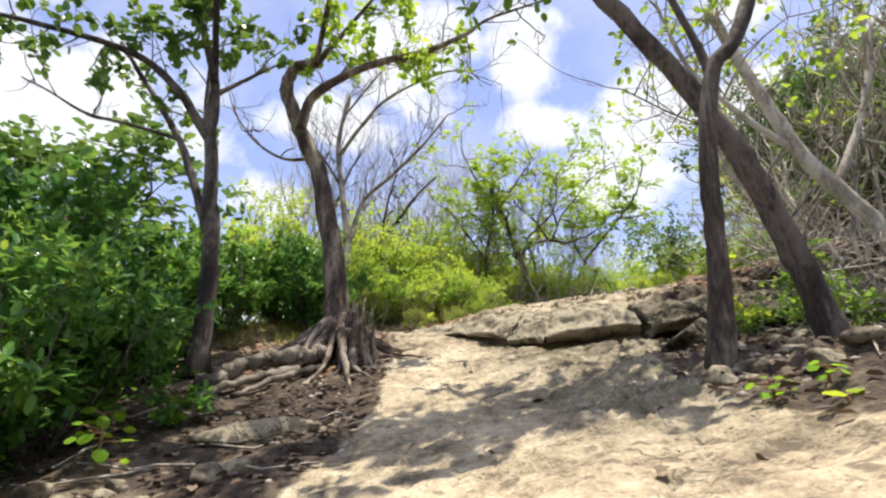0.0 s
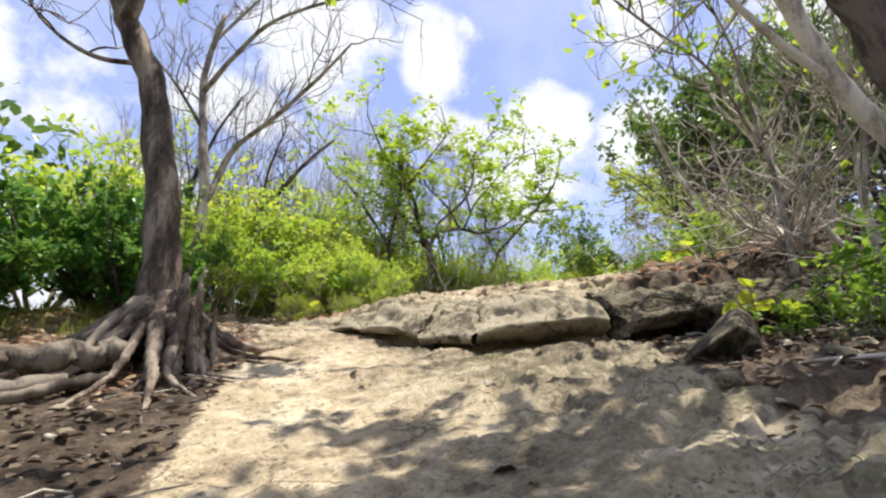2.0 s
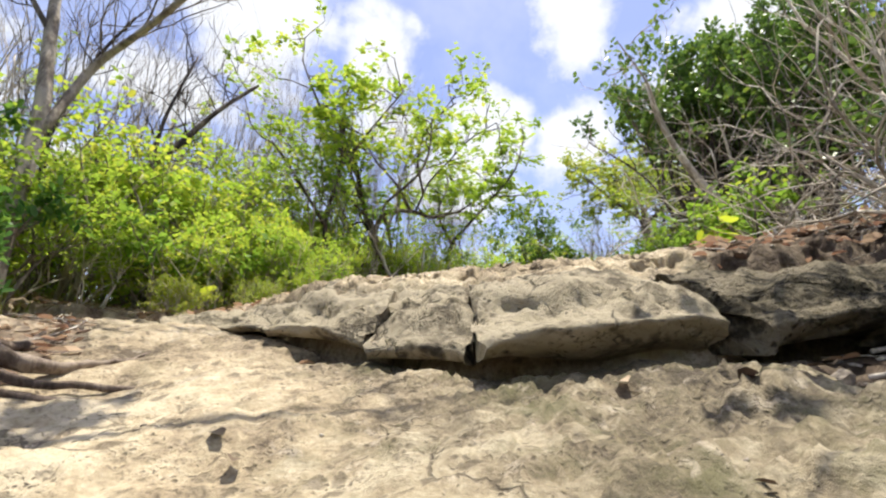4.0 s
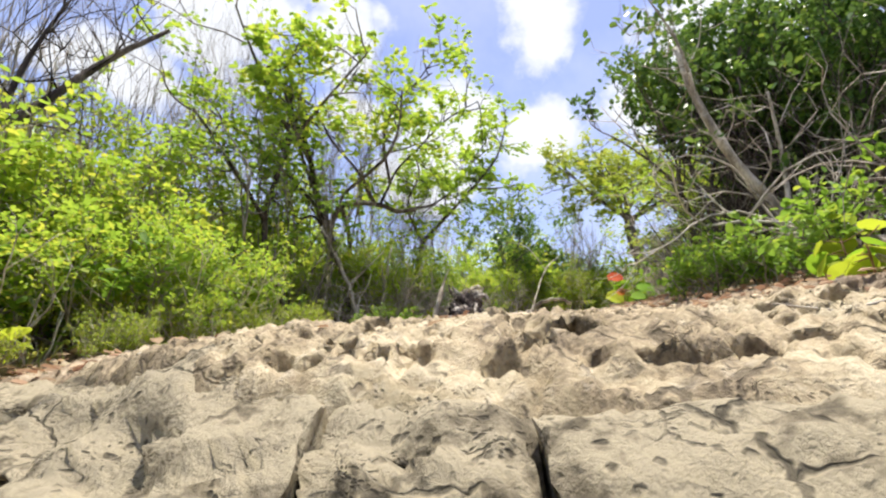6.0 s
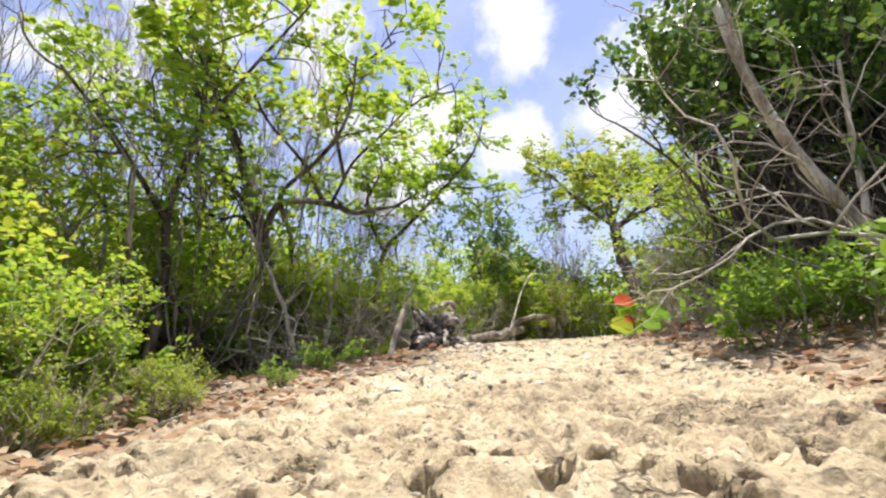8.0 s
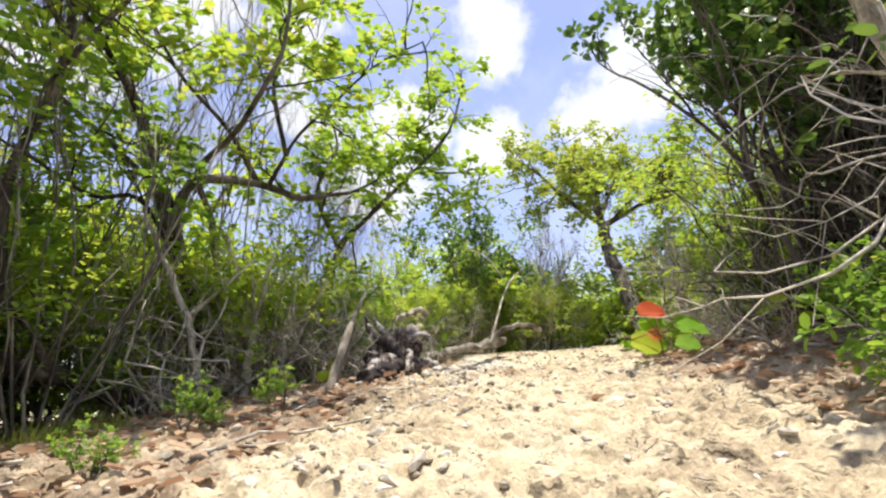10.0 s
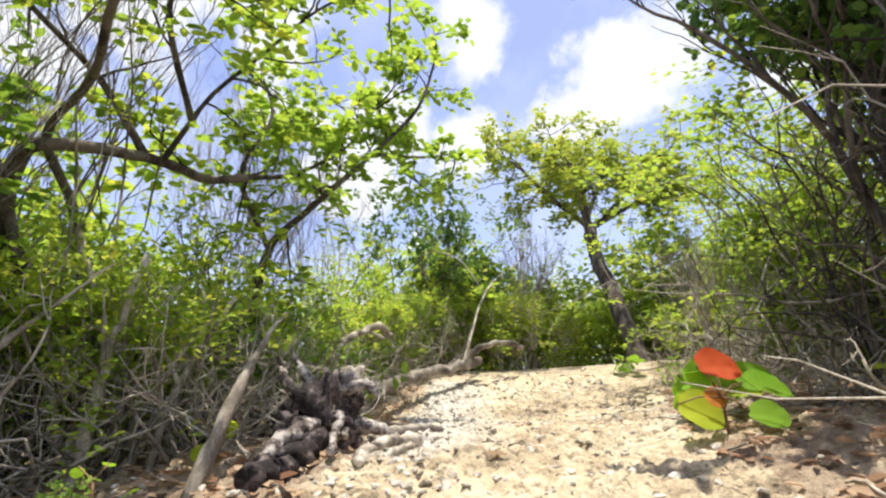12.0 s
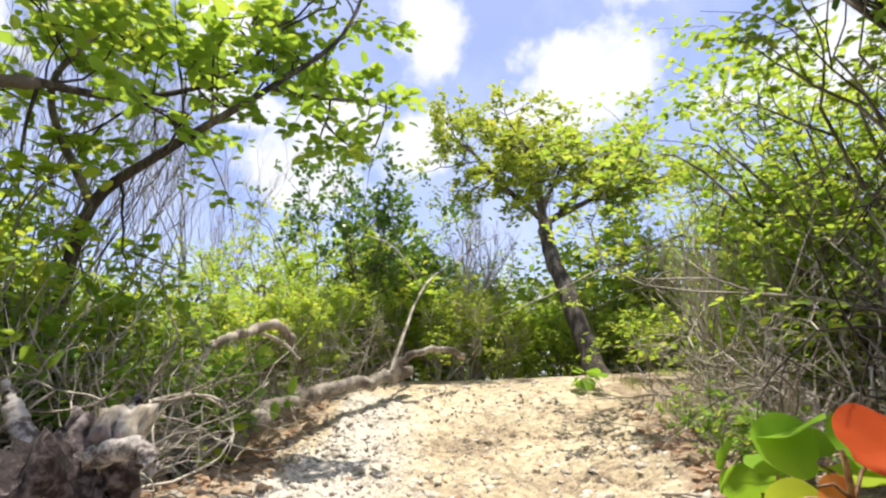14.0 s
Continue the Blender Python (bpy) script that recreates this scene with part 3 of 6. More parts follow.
def ground_material():
    m = bpy.data.materials.new("limestone trail and leaf soil")
    m.use_nodes = True
    n, l = m.node_tree.nodes, m.node_tree.links
    b = n["Principled BSDF"]
    co, at = n.new("ShaderNodeTexCoord"), n.new("ShaderNodeAttribute")
    at.attribute_name = "bare"
    # greyer, mossy stone; on the lower trail it also paints in dapple shade
    worn_shade_at = n.new("ShaderNodeAttribute")
    worn_shade_at.attribute_name = "weathered"

    def tex(scale, detail=6, rough=0.6):
        t = n.new("ShaderNodeTexNoise")
        t.inputs["Scale"].default_value, t.inputs["Detail"].default_value, t.inputs["Roughness"].default_value = scale, detail, rough
        l.new(co.outputs["Object"], t.inputs["Vector"])
        return t.outputs[0]

    def maths(op, a, bb, c=None):
        k = n.new("ShaderNodeMath")
        k.operation = op
        for i, v in enumerate((a, bb, c)):
            if v is None:
                continue
            if isinstance(v, (int, float)):
                k.inputs[i].default_value = v
            else:
                l.new(v, k.inputs[i])
        return k.outputs[0]

    patches, grain, mid = tex(1.3, 5), tex(70, 6), tex(9, 6, 0.68)
    tone = maths("MULTIPLY_ADD", mid, 0.55, maths("MULTIPLY_ADD", grain, 0.22, maths("MULTIPLY", patches, 0.5)))
    rock = ramp_of(n, [(0.50, (0.15, 0.115, 0.082)), (0.575, (0.38, 0.30, 0.205)), (0.65, (0.55, 0.445, 0.305)), (0.74, (0.69, 0.585, 0.43))])
    l.new(tone, rock.inputs[0])
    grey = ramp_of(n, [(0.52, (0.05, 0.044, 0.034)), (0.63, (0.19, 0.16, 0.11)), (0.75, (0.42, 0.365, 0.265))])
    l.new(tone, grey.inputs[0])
    lichen = n.new("ShaderNodeMapRange")
    lichen.inputs["From Min"].default_value, lichen.inputs["From Max"].default_value = 0.50, 0.66
    l.new(tex(2.6, 7, 0.7), lichen.inputs["Value"])
    stone = n.new("ShaderNodeMix")
    stone.data_type = "RGBA"
    l.new(maths("MAXIMUM", maths("MULTIPLY", lichen.outputs[0], 0.6), maths("MULTIPLY", worn_shade_at.outputs["Fac"], maths("MULTIPLY_ADD", mid, 0.9, 0.35))), stone.inputs[0]), l.new(rock.outputs[0], stone.inputs[6]), l.new(grey.outputs[0], stone.inputs[7])
    moss, moss_on = n.new("ShaderNodeMix"), n.new("ShaderNodeMapRange")
    moss.data_type = "RGBA"
    moss.inputs[7].default_value = (0.11, 0.105, 0.055, 1)
    moss_on.inputs["From Min"].default_value, moss_on.inputs["From Max"].default_value, moss_on.inputs["To Max"].default_value = 0.50, 0.64, 0.8
    l.new(tex(3.4, 8, 0.72), moss_on.inputs["Value"])
    l.new(maths("MULTIPLY", moss_on.outputs[0], worn_shade_at.outputs["Fac"]), moss.inputs[0]), l.new(stone.outputs[2], moss.inputs[6])
    # dark soil of the lower trail, with the shade under the trees in its colour
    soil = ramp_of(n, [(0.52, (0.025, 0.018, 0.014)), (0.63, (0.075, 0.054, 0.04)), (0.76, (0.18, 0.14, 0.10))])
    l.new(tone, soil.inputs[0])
    edge = n.new("ShaderNodeMapRange")
    edge.inputs["From Min"].default_value, edge.inputs["From Max"].default_value = 0.40, 0.62
    l.new(maths("MULTIPLY_ADD", maths("SUBTRACT", mid, 0.5), 0.9, at.outputs["Fac"]), edge.inputs["Value"])
    both = n.new("ShaderNodeMix")
    both.data_type = "RGBA"
    l.new(edge.outputs[0], both.inputs[0]), l.new(moss.outputs[2], both.inputs[7])
    # upper soil: a lighter ramp with sunlight put into the colour
    sunny_soil, dry_at, dry_soil = ramp_of(n, [(0.52, (0.16, 0.115, 0.08)), (0.63, (0.34, 0.26, 0.185)), (0.76, (0.52, 0.43, 0.325))]), n.new("ShaderNodeAttribute"), n.new("ShaderNodeMix")
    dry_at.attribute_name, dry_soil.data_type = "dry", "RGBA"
    l.new(tone, sunny_soil.inputs[0]), l.new(dry_at.outputs["Fac"], dry_soil.inputs[0]), l.new(soil.outputs[0], dry_soil.inputs[6]), l.new(sunny_soil.outputs[0], dry_soil.inputs[7]), l.new(dry_soil.outputs[2], both.inputs[6])
    chalk, fresh, white = n.new("ShaderNodeAttribute"), n.new("ShaderNodeMix"), n.new("ShaderNodeMapRange")
    chalk.attribute_name, fresh.data_type = "chalk", "RGBA"
    white.inputs["From Min"].default_value, white.inputs["From Max"].default_value = 0.42, 0.72
    l.new(maths("MULTIPLY", chalk.outputs["Fac"], maths("MULTIPLY_ADD", tex(4.5, 7, 0.7), 0.6, 0.5)), white.inputs["Value"])
    fresh.inputs[7].default_value = (0.57, 0.525, 0.47, 1)
    l.new(white.outputs[0], fresh.inputs[0]), l.new(both.outputs[2], fresh.inputs[6])
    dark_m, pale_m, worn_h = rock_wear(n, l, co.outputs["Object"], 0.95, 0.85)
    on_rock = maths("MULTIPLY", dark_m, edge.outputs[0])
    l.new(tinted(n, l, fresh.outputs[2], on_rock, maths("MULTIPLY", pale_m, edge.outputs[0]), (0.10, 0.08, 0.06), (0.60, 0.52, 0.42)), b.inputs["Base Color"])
    b.inputs["Roughness"].default_value, b.inputs["Specular IOR Level"].default_value = 0.93, 0.25
    bp = n.new("ShaderNodeBump")
    bp.inputs["Strength"].default_value, bp.inputs["Distance"].default_value = 0.7, 0.022
    l.new(maths("ADD", maths("MULTIPLY_ADD", grain, 0.3, mid), worn_h), bp.inputs["Height"]), l.new(bp.outputs[0], b.inputs["Normal"])
    return m


ground = tagged(new("ground", gbuf.mesh("ground", ground_material())), "pale pitted limestone trail between dark leaf litter", "ground", kind="structure")
# moss and wear at the right; the 0.35 across stands for dapple shade
worn_shaded = (0.35 + 0.65 * smooth(0.25, 0.9, XX + 0.15 * np.sin(YY * 5))) * (1 - smooth(0.0, 0.3, YY - ledge_y(XX))) * smooth(0.9, 2.2, YY)
# deeper hollows take the darker grey stone colour
worn_shaded = np.maximum(worn_shaded, 0.6 * smooth(0.012, 0.05, hollow))
worn_shaded = np.maximum(worn_shaded, 0.3 * pitted * (1 - smooth(0.6, 2.0, S0)))
worn_shaded = np.maximum(worn_shaded, 0.45 * smooth(0.0, 0.1, back) * smooth(1.0, 0.5, back))
chalk = smooth(4.6, 5.6, S0) * smooth(-1.0, -0.6, W0) * (1 - 0.8 * smooth(-0.7, 0.7, W0)) * (1 - smooth(9.5, 10.5, S0))
# where the soil takes its lighter, sunlit-looking ramp: beyond the ledge
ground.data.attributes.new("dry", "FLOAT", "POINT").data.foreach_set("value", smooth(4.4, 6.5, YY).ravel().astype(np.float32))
ground.data.attributes.new("chalk", "FLOAT", "POINT").data.foreach_set("value", chalk.ravel().astype(np.float32))
ground.data.attributes.new("weathered", "FLOAT", "POINT").data.foreach_set("value", worn_shaded.ravel().astype(np.float32))
ground.data.attributes.new("bare", "FLOAT", "POINT").data.foreach_set("value", bare.ravel().astype(np.float32))


def gz2(x, y):
    """The ground's height with its relief."""
    i = int(np.clip(np.searchsorted(GY, y), 1, ny - 1))
    j = int(np.clip(np.searchsorted(GX, x), 1, nx - 1))
    ty, tx = (y - GY[i - 1]) / (GY[i] - GY[i - 1]), (x - GX[j - 1]) / (GX[j] - GX[j - 1])
    return float((ZZ[i - 1, j - 1] * (1 - tx) + ZZ[i - 1, j] * tx) * (1 - ty) + (ZZ[i, j - 1] * (1 - tx) + ZZ[i, j] * tx) * ty)


# ---- the ledge: overhanging rock slabs, split by cracks ----
def ledge_slab(x0, x1, lip, seed, label, rise=0.0, under=0.0, material=None, slope=0.0):
    nu, prof = max(8, int((x1 - x0) / 0.022)), 44
    xs = np.linspace(x0, x1, nu)
    yl = ledge_y(xs)
    tang = np.stack([np.gradient(xs), np.gradient(yl)], -1)
    tang /= np.linalg.norm(tang, axis=1)[:, None]
    inn = np.stack([-tang[:, 1], tang[:, 0]], -1)
    v = np.zeros((nu, prof, 3))
    for i in range(nu):
        end = min(1.0, min(i, nu - 1 - i) / 4.0) ** 0.5
        hang = lip * (0.6 + 0.8 * (0.5 + 0.5 * noise.noise(Vector((xs[i] * 2.6, seed, 0)))))
        cut = under * (i / nu) ** 0.7
        for k in range(prof):
            t = k / (prof - 1)
            if t < 0.55:
                d = 0.44 - (0.44 + hang - slope) * (t / 0.55)
            elif t < 0.85:
                g = (t - 0.55) / 0.3
                g0 = 0.6 - 0.45 * i / nu
                d = -hang + slope * (1 - min(1, g / 0.75)) - 0.03 * math.sin(g * math.pi) + cut * max(0.0, (g - g0) / (1 - g0))
            else:
                d = -hang + cut + (hang - cut + 0.3) * (t - 0.85) / 0.15
            drift = -0.45 * d + 0.016 * math.sin(d * 21) + 0.009 * math.sin(d * 57 + 1)
            px, py = xs[i] + inn[i, 0] * d + drift * tang[i, 0], yl[i] + inn[i, 1] * d + drift * tang[i, 1]
            top = float(upper(px, max(py, float(ledge_y(px)) + 0.02)))
            base = float(lower(xs[i], yl[i]))
            if t < 0.55:
                z = top + 0.012 - 0.05 * smooth(0.16, 0.0, d + hang - slope) - 0.05 * smooth(0.26, 0.44, d)
            else:
                lip_top = top + 0.012 - 0.05
                low = base + rise * (xs[i] - x0) / (x1 - x0) + 0.05 + 0.06 * noise.noise(Vector((xs[i] * 3.1, seed + 4, 0)))
                z = lip_top + (low - lip_top) * min(1.0, (t - 0.55) / 0.3)
                low = min(low, lip_top - 0.05)
                z = lip_top + (low - lip_top) * min(1.0, (t - 0.55) / 0.3)
                if t > 0.85:
                    z = low + 0.05 * (t - 0.85) / 0.15
            q = Vector((px, py, z))
            bumpy = 0.032 * noise.fractal(q * 4.5 + Vector((seed, 0, 0)), 0.9, 2.1, 4) + 0.02 * noise.fractal(q * 13, 0.8, 2.1, 4) + 0.03 * abs(noise.noise(q * 3.3 + Vector((0, seed, 0))))
            cell = noise.voronoi(q * 6.5)[0][0]
            bumpy -= 0.015 * max(0.0, 0.45 - cell) * 2
            step = noise.fractal(q * 2.6 + Vector((0, 0, seed)), 0.8, 2.1, 3)
            bumpy += 0.032 * (round(3.5 * step) / 3.5 * 0.8 + 0.2 * step) + 0.03 * (0.25 - abs(noise.noise(q * 6 + Vector((2, seed, 5))))) + 0.012 * (0.25 - abs(noise.noise(q * 17)))
            face = 1.0 if t < 0.85 else 0.3
            keep = 1 - smooth(0.3, 0.44, d) * 0.8
            v[i, k] = (px - inn[i, 0] * bumpy * face * (t > 0.4), py - inn[i, 1] * bumpy * face * (t > 0.4), z + bumpy * keep * (t < 0.6) - (1 - end) * 0.025)
    b = Buf()
    i, k = np.meshgrid(np.arange(nu - 1), np.arange(prof - 1), indexing="ij")
    b.add(v.reshape(-1, 3), np.stack([i * prof + k, i * prof + k + 1, (i + 1) * prof + k + 1, (i + 1) * prof + k], -1).reshape(-1, 4))
    for row, flip in ((v[0], False), (v[-1], True)):
        c = row.mean(0)
        f = [(j, j + 1, prof) if flip else (j + 1, j, prof) for j in range(prof - 1)] + [(prof - 1, 0, prof) if flip else (0, prof - 1, prof)]
        b.add(np.concatenate([row, [c]]), f)
    return tagged(new("rock_slab", b.mesh("rock_slab", material or ROCK_GREY)), label, "rock", "slabs of the rock ledge")


for x0, x1, lip, sd, rise, under, slope, mat, lab in [
    (-1.3, -0.32, 0.04, 3, 0, 0.02, 0.04, ROCK_GREY, "low grey limestone slab edging the trail"),
    (-0.3, 0.36, 0.07, 5, 0.0, 0.05, 0.08, ROCK_GREY, "low cracked limestone slab edging the trail"),
    (0.375, 0.73, 0.09, 7, 0.03, 0.12, 0.10, ROCK_GREY, "pitted limestone slab with a dark hollow beneath"),
    (0.745, 1.027, 0.09, 12, 0, 0.06, 0.22, ROCK_GREY, "tan limestone block beside a deep crack"),
    (1.04, 1.72, 0.20, 19, 0.0, 0.46, 0.20, ROCK_GREY, "big overhanging limestone boulder with a shaded underside"),
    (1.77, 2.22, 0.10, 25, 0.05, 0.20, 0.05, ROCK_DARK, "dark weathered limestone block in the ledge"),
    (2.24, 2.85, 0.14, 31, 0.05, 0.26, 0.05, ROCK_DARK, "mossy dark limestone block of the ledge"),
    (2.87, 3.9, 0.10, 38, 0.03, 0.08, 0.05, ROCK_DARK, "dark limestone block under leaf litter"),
]:
    ledge_slab(x0, x1, lip, sd, lab, rise, under, mat, slope)


# ---- trees with known limbs ----
def tree(name, label, trunk, limbs, bark, leaf, seed, per=6, size=0.1, wide=0.55, keep=1.0, twig=(0.5, 0.014), levels=2, every=0.28, up=0.2, group="", spread=0.9, kids=(2, 3), dead=(), pad=0.0):
    """trunk and limbs: (points, first radius, last radius, share of the limb, from its end, that bears twigs)."""
    rng = random.Random(seed)
    base = np.array(trunk[0][0])
    ob = thing(name, label, "tree", base, group)
    twigs, tips, bare_tips = Buf(), [], []
    for i, (pts, r0, r1, share) in enumerate([trunk, *limbs]):
        line = bend(np.array(pts) - base, 5 * len(pts), rng, r1 * 0.10)
        b = Buf()
        radii = list(np.linspace(r0, r1, 8))
        if i == 0:
            radii[0] *= 1.35
            line[0] -= (0, 0, 0.06)
        tube(b, line, radii, 10 if r0 > 0.03 else 6, 0.08, rng)
        part("trunk" if i == 0 else "limb", b, bark, ob)
        seg = np.linalg.norm(np.diff(line, axis=0), axis=1)
        dist = np.concatenate([[0], np.cumsum(seg)])
        d = dist[-1] * (1 - share)
        while share and d <= dist[-1]:
            p = np.array([np.interp(d, dist, line[:, k]) for k in range(3)])
            k = min(len(line) - 2, int(np.searchsorted(dist, d)))
            t = unit(line[min(k + 1, len(line) - 1)] - line[max(k - 1, 0)])
            w = unit(t * 0.6 + rand_dir(rng) + np.array((0, 0, up)))
            sprout(twigs, rng, p, w, twig[0] * rng.uniform(0.6, 1.2), twig[1], levels, bare_tips if i in dead else tips, up, spread, kids, 0.66, 4)
            d += every * rng.uniform(0.6, 1.4)
    if twigs.n:
        part("branchwork", twigs, bark, ob, kind="stuff")
    if leaf and tips:
        c = Buf()
        rosettes(c, tips, rng, per, size, wide, keep=keep, pad=pad)
        part("crown", c, leaf, ob)
    return ob


tree("tree", "dark slender forked tree with sparse leaves beside the trail",
     ([(-2.02, 4.5, 0.36), (-2.05, 4.5, 1.22), (-2.11, 4.48, 1.77), (-2.21, 4.45, 2.54)], 0.085, 0.06, 0.0),
     [([(-2.21, 4.45, 2.54), (-2.23, 4.4, 3.11), (-2.38, 4.3, 3.66), (-2.62, 4.2, 4.4)], 0.055, 0.025, 0.6),
      ([(-2.21, 4.45, 2.50), (-2.55, 4.35, 3.0), (-3.05, 4.3, 3.40), (-4.0, 4.2, 3.66), (-4.8, 4.1, 3.8)], 0.05, 0.018, 0.75),
      ([(-2.12, 4.48, 1.60), (-2.43, 4.55, 2.29), (-2.59, 4.55, 2.62), (-2.89, 4.5, 3.06), (-3.25, 4.4, 3.6)], 0.045, 0.02, 0.5),
      ([(-2.59, 4.55, 2.59), (-3.11, 4.6, 2.77), (-3.59, 4.6, 2.90), (-4.05, 4.6, 3.17), (-4.35, 4.6, 3.32)], 0.022, 0.008, 0.5),
      ([(-2.25, 4.42, 2.6), (-2.35, 4.5, 3.2), (-2.4, 4.6, 4.0)], 0.03, 0.014, 0.6),
      ([(-2.22, 4.42, 3.0), (-2.0, 4.5, 3.22), (-1.7, 4.6, 3.5)], 0.03, 0.01, 0.6),
      # last two limbs: added overhead, out of view, to shade the litter
      ([(-2.23, 4.4, 3.1), (-2.0, 3.7, 3.8), (-1.6, 3.0, 4.3), (-1.2, 2.2, 4.6), (-1.0, 1.6, 4.8)], 0.035, 0.012, 0.6),
      ([(-1.9, 3.5, 3.95), (-2.1, 2.9, 4.4), (-2.0, 2.2, 4.7)], 0.025, 0.01, 0.7)],
     BARK_DARK, LEAF_DARK, 5, per=6, size=0.11, wide=0.65, keep=0.7, twig=(0.42, 0.010), every=0.26, dead=(4,))
tree("tree", "grey crooked tree on spreading gnarled roots, half dead",
     ([(-0.97, 5.2, 0.62), (-1.06, 5.22, 1.31), (-1.20, 5.3, 1.95), (-1.40, 5.35, 2.68), (-1.64, 5.35, 3.18), (-1.84, 5.35, 3.70), (-1.76, 5.3, 3.98), (-1.5, 5.25, 4.02)], 0.125, 0.06, 0.0),
     [([(-1.62, 5.3, 3.15), (-1.48, 5.25, 3.58), (-0.94, 5.2, 3.92), (-0.4, 5.15, 4.05), (-0.07, 5.1, 4.13)], 0.06, 0.035, 0.7),
      ([(-1.45, 5.35, 2.8), (-1.75, 5.2, 2.72), (-2.1, 5.2, 2.95), (-2.4, 5.2, 3.35)], 0.022, 0.008, 0.7),
      ([(-1.5, 5.25, 4.0), (-1.2, 5.2, 4.4), (-0.8, 5.1, 4.9)], 0.04, 0.016, 0.8),
      ([(-0.07, 5.1, 4.13), (0.3, 5.05, 4.3), (0.61, 5.0, 4.50), (1.52, 4.9, 4.78)], 0.034, 0.009, 0.95),
      # these two limbs are unseen, added above the left litter to cast shade
      ([(-1.5, 5.25, 4.0), (-1.25, 4.7, 4.5), (-0.9, 3.9, 4.8), (-0.8, 3.1, 5.0), (-0.9, 2.4, 5.1)], 0.035, 0.012, 0.65),
      ([(-1.15, 4.5, 4.6), (-1.5, 3.8, 4.9), (-1.6, 3.2, 5.1)], 0.025, 0.01, 0.8)],
     BARK_ROOT, LEAF_LIME, 8, per=6, size=0.10, wide=0.6, keep=0.85, twig=(0.45, 0.010), every=0.22, dead=(2, 4), kids=(2, 4))
tree("dead_tree", "leafless grey tree with crooked limbs behind the roots",
     ([(-1.22, 6.6, 0.85), (-1.3, 6.9, 2.3), (-1.5, 7.2, 3.3), (-1.64, 7.4, 4.15), (-1.5, 7.3, 5.0)], 0.06, 0.03, 0.3),
     [([(-1.28, 6.9, 2.3), (-1.14, 7.15, 3.05), (-0.7, 6.8, 3.3), (-0.2, 6.35, 3.6), (0.1, 6.2, 3.95)], 0.038, 0.012, 0.75),
      ([(-1.6, 7.35, 3.9), (-1.25, 7.06, 4.23), (-0.8, 6.8, 4.6), (0.0, 6.6, 4.9), (0.5, 6.4, 4.8)], 0.034, 0.01, 0.8),
      ([(-1.5, 7.2, 3.3), (-1.9, 7.2, 3.9), (-2.3, 7.1, 4.3)], 0.025, 0.01, 0.8),
      ([(-1.55, 7.3, 4.6), (-1.1, 7.2, 5.2), (-0.6, 7.0, 5.7)], 0.025, 0.01, 0.8)],
     BARK_GREY, None, 55, twig=(0.5, 0.009), every=0.15, kids=(2, 4), up=0.4)
tree("dead_tree", "dark leafless tree with a long rising limb",
     ([(-2.3, 8.8, 0.9), (-1.9, 8.8, 2.3), (-1.05, 8.8, 3.0), (-0.5, 9.0, 3.9), (-0.1, 9.1, 4.4)], 0.06, 0.018, 0.6),
     [([(-1.9, 8.8, 2.3), (-2.0, 8.8, 3.2), (-1.8, 8.9, 4.2), (-1.5, 8.9, 4.9)], 0.04, 0.012, 0.7),
      ([(-1.05, 8.8, 3.0), (-1.0, 8.9, 3.7), (-0.8, 9.0, 4.6)], 0.03, 0.01, 0.8)],
     BARK_DARK, None, 56, twig=(0.5, 0.009), every=0.15, kids=(2, 4), up=0.4)
tree("dead_tree", "leafless bush with spreading grey branches on the bank",
     ([(2.9, 4.18, 1.1), (2.9, 4.18, 1.7), (2.85, 4.2, 2.1)], 0.022, 0.015, 0.0),
     [([(2.87, 4.2, 1.9), (2.5, 4.1, 2.4), (2.0, 4.0, 2.6), (1.6, 3.9, 2.75)], 0.014, 0.006, 0.8),
      ([(2.87, 4.2, 2.0), (2.7, 4.1, 2.6), (2.4, 4.0, 3.1)], 0.014, 0.006, 0.8),
      ([(2.87, 4.2, 2.0), (3.2, 4.1, 2.5), (3.4, 4.0, 3.0)], 0.014, 0.006, 0.8),
      ([(2.9, 4.18, 1.5), (3.2, 4.0, 1.9), (3.4, 3.9, 2.3)], 0.012, 0.005, 0.8)],
     BARK_GREY, LEAF_LIME, 57, per=3, size=0.07, keep=0.15, twig=(0.5, 0.007), every=0.11, kids=(2, 4), up=0.3)
